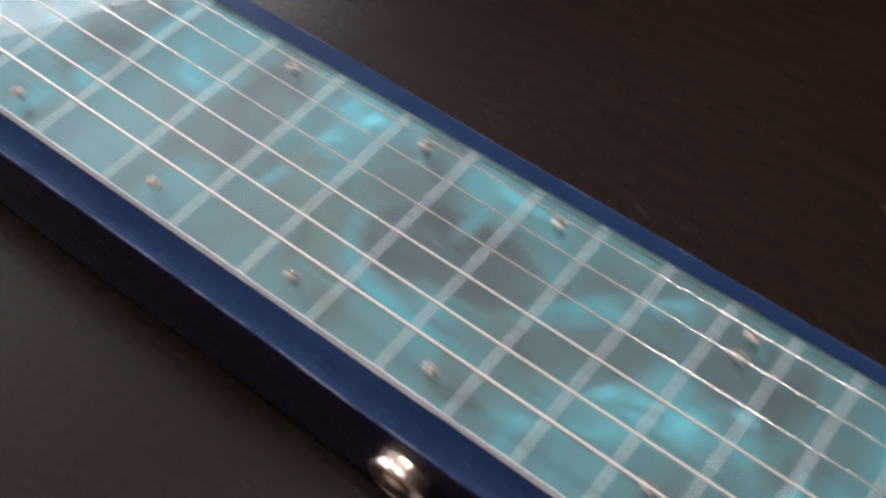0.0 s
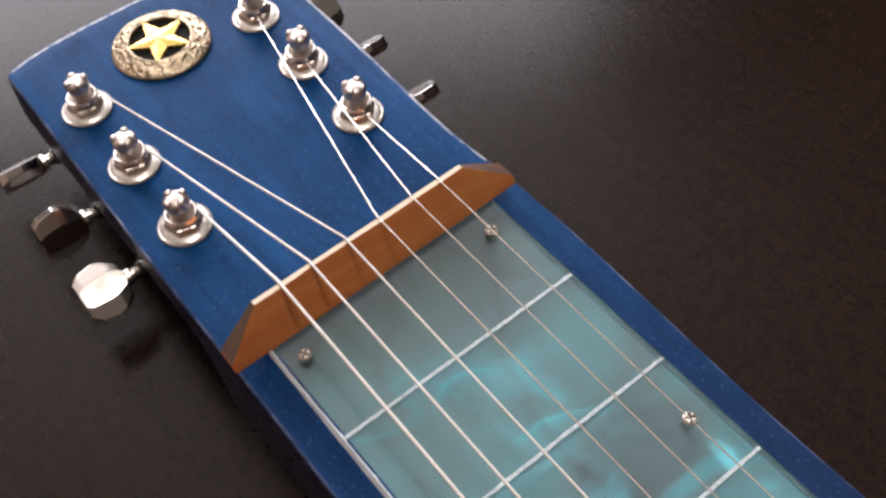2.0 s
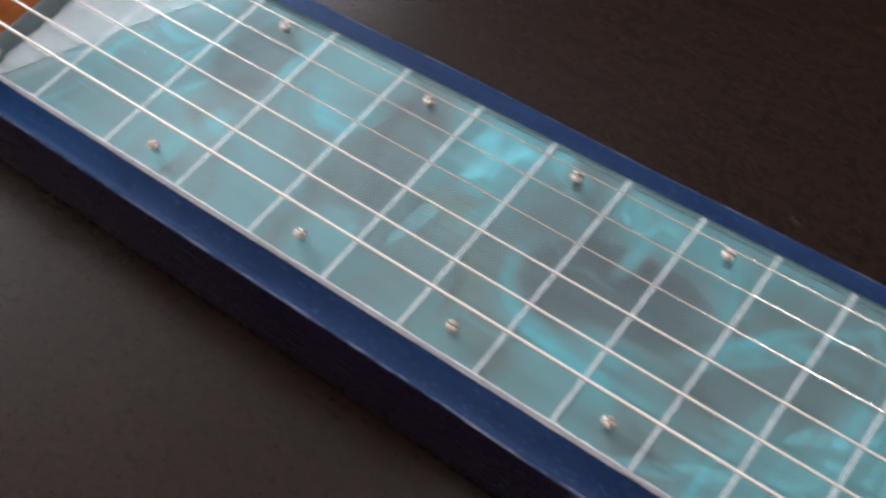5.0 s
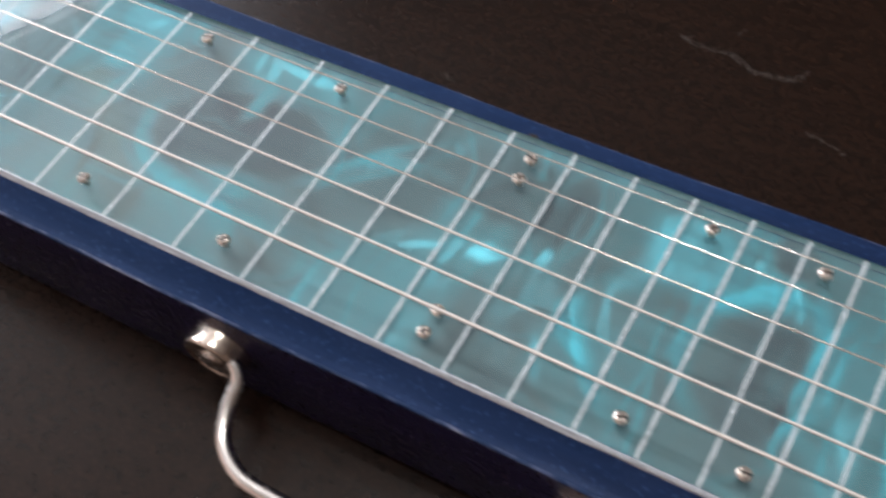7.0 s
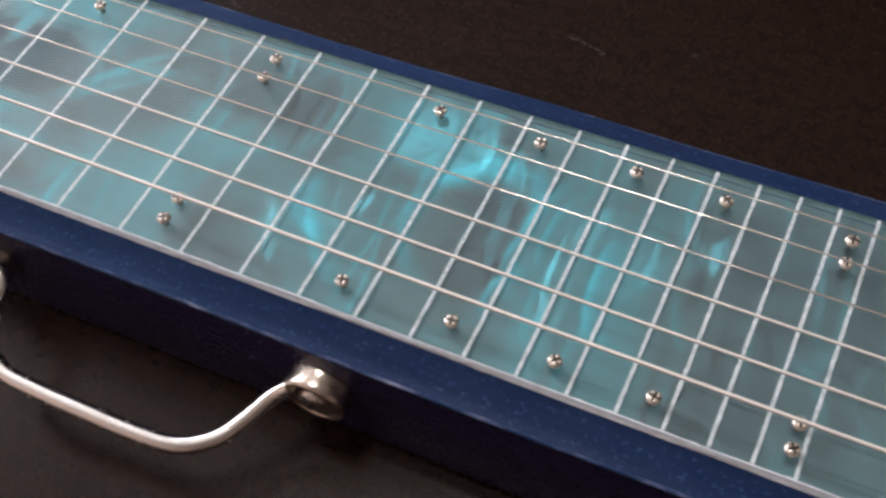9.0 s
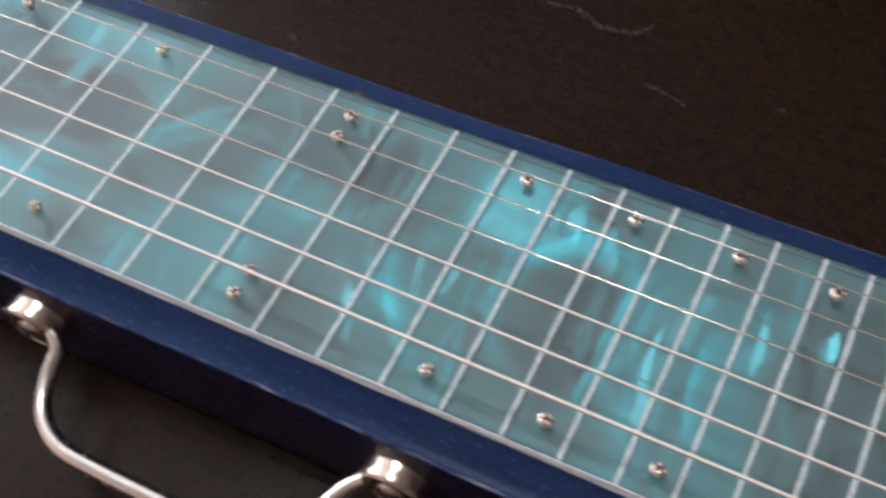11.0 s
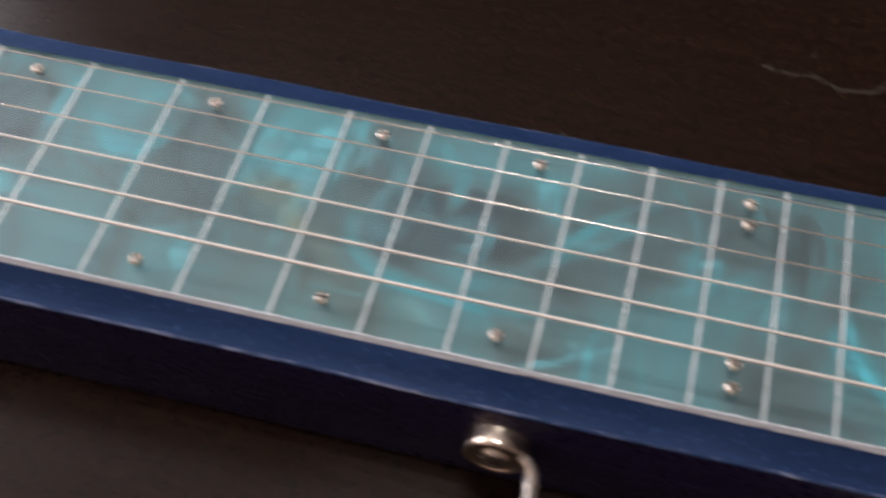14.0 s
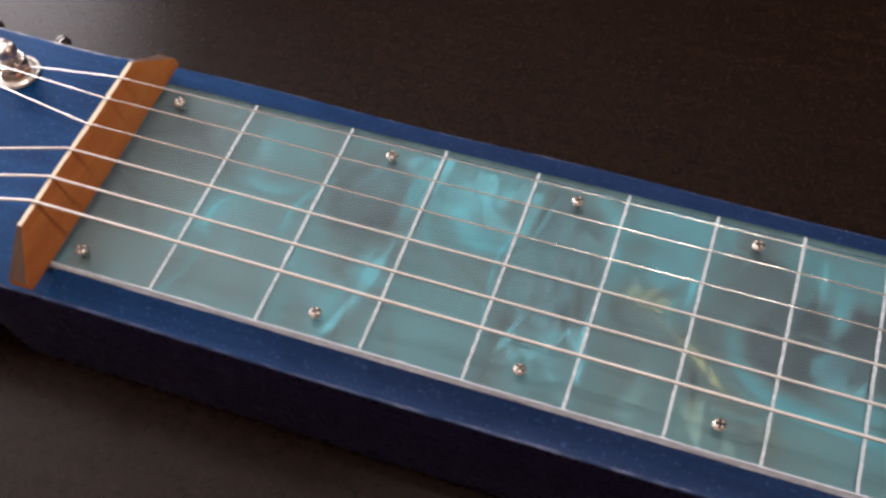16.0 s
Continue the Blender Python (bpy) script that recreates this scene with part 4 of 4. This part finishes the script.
def tuner(x, y, side, spin):
    """side: -1 on the near edge, +1 on the far one; spin turns the button on its shaft."""
    bm = lathe([(0.0046, 0.0), (0.0070, 0.0), (0.0073, 0.0002), (0.0073, 0.0006), (0.0070, 0.0009), (0.0066, 0.0008), (0.0060, 0.0011), (0.0050, 0.0014)], 36)
    t = gpart("tuner", bm, WASHER, "chrome tuning machine", True)
    t.matrix_basis = Matrix.Translation((x, y, TOP + 0.0001))
    nut_ = [(0.0052 * math.cos(radians(60 * k + 15)), 0.0052 * math.sin(radians(60 * k + 15))) for k in range(6)]
    part("hex_nut", prism(nut_, 0.0011, 0.0036, 0.0006), NICKEL, t)
    post = lathe([(0.0038, 0.003), (0.0038, 0.0042), (0.0033, 0.0048), (0.0029, 0.0056), (0.0027, 0.0066), (0.0028, 0.0074), (0.0031, 0.0082), (0.0033, 0.0091),
                  (0.0034, 0.0100), (0.0032, 0.0108), (0.0026, 0.0114), (0.0015, 0.0117), (0.0004, 0.0118)], 24)
    for k in range(4):   # the slotted crown
        merge(post, box(0.0014, 0.0034, -0.0011, 0.0011, 0.0098, 0.0121, 0.0008, 3), Matrix.Rotation(radians(90 * k + spin * 0.7), 4, "Z"))
    part("post", post, SATIN, t, smooth=True)
    coil = [(0.0040 * math.cos(a), 0.0040 * math.sin(a), 0.0044 + 0.0016 * a / 15.7) for a in (0.26 * i for i in range(61))]
    part("string_coil", tube(coil, 0.0004, 6), STEEL, t, smooth=True)
    edge = (Y_NEAR - y) if side < 0 else (0.0773 - y)
    zs, xs = 0.0145 - TOP, -0.0140
    part("gear_housing", box(xs - 0.007, 0.006, min(edge - side * 0.013, -side * 0.004), max(edge - side * 0.013, -side * 0.004) + 0.004, -0.0270, -0.0178, 0.0012), CHROME, t)
    shaft = lathe([(0.0026, -0.012), (0.0026, 0.0008), (0.0019, 0.0012), (0.0019, 0.0030), (0.0027, 0.0034), (0.0027, 0.0046), (0.0018, 0.0050), (0.0018, 0.0085)], 20, "Y")
    flip = Matrix.Identity(4) if side < 0 else Matrix.Rotation(math.pi, 4, "Z")
    place = Matrix.Translation((xs, edge, zs)) @ flip
    bmesh.ops.transform(shaft, matrix=place, verts=shaft.verts)
    part("shaft", shaft, CHROME, t, smooth=True)
    # button: a flared grip with a flat middle and sloping flanks
    button = bmesh.new()
    secs = []
    for a, b in ((0.0026, 0.0046), (0.0050, 0.0055), (0.0080, 0.0090), (0.0086, 0.0112), (0.0077, 0.0160), (0.0056, 0.0182)):
        k = 0.45 * a
        t0, t1 = 0.0028, 0.0028 - 0.0017 * a / 0.0086
        secs.append([button.verts.new((u, -b, w)) for u, w in ((-a, -t1), (-k, -t0), (k, -t0), (a, -t1), (a, t1), (k, t0), (-k, t0), (-a, t1))])
    for p, q in zip(secs, secs[1:]):
        for i in range(8):
            button.faces.new((p[i], p[(i + 1) % 8], q[(i + 1) % 8], q[i]))
    button.faces.new(secs[0])
    button.faces.new(secs[-1][::-1])
    bmesh.ops.bevel(button, geom=button.edges[:], offset=0.00022, segments=2, affect="EDGES", profile=0.6)
    bmesh.ops.transform(button, matrix=place @ Matrix.Rotation(radians(spin), 4, "Y"), verts=button.verts)
    part("button", button, CHROME, t)
    return t


for (x, y), spin in zip(TUNER_NEAR, (18, 80, 126)):
    tuner(x, y, -1, spin)
for (x, y), spin in zip(TUNER_FAR, (47, 49, 140)):
    tuner(x, y, 1, spin)

# strings: level from the nut to the tail, bent down to their posts behind the nut
for i, (y, r) in enumerate(zip(STRING_Y, GAUGE)):
    far = i < 3
    px, py = TUNER_FAR[i] if far else TUNER_NEAR[5 - i]
    py += -0.0010 if far else 0.0040
    path = [(px, py, WRAP_Z), (-0.0026 - 0.022 * y, y, NUT_Z - 0.0003 + r), (-0.0012 - 0.022 * y, y, NUT_Z - 0.0002 + r)]
    path += [(q, y - 0.0004 * q / 0.6, NUT_Z - 0.0002 + r + (BRIDGE_Z - NUT_Z + 0.0002) * q / 0.6) for q in (0.004, 0.012, 0.15, 0.30, 0.45, 0.594)]
    path += [(0.6, y - 0.0004, BRIDGE_Z + r), (0.625, y, TOP - 0.001)]
    gpart("string", tube(path, r, 10), BRONZE if i > 2 else STEEL, "wound bronze-coloured string" if i > 2 else "plain bright steel string", True)

# star ornament on the headstock
SC = (-0.1094, 0.0320)
bm = bmesh.new()
N = 260
ring_prof = [(0.0092, 0.0010), (0.0146, 0.0), (0.0149, 0.0003), (0.0149, 0.0008), (0.0146, 0.0011)]
ring_prof += [(0.0146 - 0.00022 * k, 0.0011 + 0.0021 * (k / 24) ** 0.8) for k in range(1, 24)] + [(0.0092, 0.0030), (0.0091, 0.0026)]


def chased(r, a, h):
    """Height of the ring's face, chased with small curled leaves."""
    if h < 0.0011 or not 0.0098 < r < 0.0143:
        return h
    p = Vector((r * math.cos(a) * 620, r * math.sin(a) * 620, 3.1))
    return h + 0.0007 * (abs(noise.noise(p + 1.4 * noise.noise_vector(p * 0.5))) - 0.25) + 0.0002 * noise.noise(p * 2.7)


rings = [[bm.verts.new((r * math.cos(2 * math.pi * k / N), r * math.sin(2 * math.pi * k / N), chased(r, 2 * math.pi * k / N, h))) for k in range(N)] for r, h in ring_prof]
for j in range(len(rings)):
    a, b = rings[j], rings[(j + 1) % len(rings)]
    for k in range(N):
        bm.faces.new((a[k], a[(k + 1) % N], b[(k + 1) % N], b[k]))
concho = gpart("star_ornament", bm, SILVER, "round gilt and silver star ornament", True)
concho.matrix_basis = Matrix.Translation((*SC, TOP + 0.0001))
part("backing", lathe([(0.0094, 0.0), (0.0094, 0.0014), (0.0004, 0.0016)], 40), BLACK, concho, "black recess behind the star")
bm = bmesh.new()
tip = radians(-33)
rim = []
for k in range(10):
    a = tip + math.pi * k / 5
    r = 0.0104 if k % 2 == 0 else 0.0042
    rim.append(bm.verts.new((r * math.cos(a), r * math.sin(a), 0.0028)))
peak = bm.verts.new((0, 0, 0.0034))
base = [bm.verts.new((v.co.x, v.co.y, 0.0014)) for v in rim]
for k in range(10):
    bm.faces.new((rim[k], rim[(k + 1) % 10], peak))
    bm.faces.new((base[k], base[(k + 1) % 10], rim[(k + 1) % 10], rim[k]))
part("star", bm, GOLD, concho, "raised gold five-pointed star")

# handle on the near side: two round bosses with a bent bar between them
HX, HZ = (0.2272, 0.3238), 0.0232
bar = [(HX[0] + 0.0064, -0.0122, HZ + 0.0030), (HX[0] + 0.0094, -0.0150, HZ + 0.0010), (0.2376, -0.0220, 0.0214), (0.2411, -0.0292, 0.0197), (0.2492, -0.0340, 0.0192), (0.2606, -0.0348, 0.0190),
       (0.2740, -0.0348, 0.0190), (0.2880, -0.0346, 0.0190), (0.2985, -0.0334, 0.0192), (0.3060, -0.0290, 0.0197), (0.3105, -0.0228, 0.0210), (HX[1] - 0.0086, -0.0158, HZ + 0.0014), (HX[1] - 0.0052, -0.0130, HZ + 0.0040)]
thick = [0.0018 + 0.0005 * math.sin(math.pi * i / 96) for i in range(97)]
handle = gpart("handle", tube(spline(bar, 8), thick, 14), BRIGHT, "bent chrome carrying handle", True)
for hx in HX:
    wall_y = Y_NEAR + SKEW * hx + 0.0002
    drum = [(0.0082, 0.0), (0.0083, 0.0004), (0.0082, 0.0010), (0.0081, 0.0030), (0.0081, 0.0044), (0.0080, 0.0051), (0.0077, 0.0056), (0.0073, 0.0058), (0.0068, 0.0057), (0.0064, 0.0053), (0.0030, 0.0053)]
    boss = part("boss", lathe(drum, 48, "Y"), POLISHED, handle, "round polished chrome boss", True)
    boss.location = (hx, wall_y, HZ)
    sc = lathe([(0.0036, 0.0), (0.0036, 0.0006), (0.0031, 0.0011), (0.0018, 0.0014), (0.0005, 0.00145)], 24, "Y")
    s_ = part("boss_screw", sc, BRIGHT, boss, "cross-head screw in the boss", True)
    s_.location = (0, -0.0051, 0)
    for k in range(2):
        # a dark raised bar in place of the slot's shade
        w = part("screw_slot", box(-0.0023, 0.0023, -0.00155, -0.0009, -0.00038, 0.00038), SLOT, boss)
        w.matrix_basis = Matrix.Translation((0, -0.0051, 0)) @ Matrix.Rotation(radians(20 + 90 * k), 4, "Y")
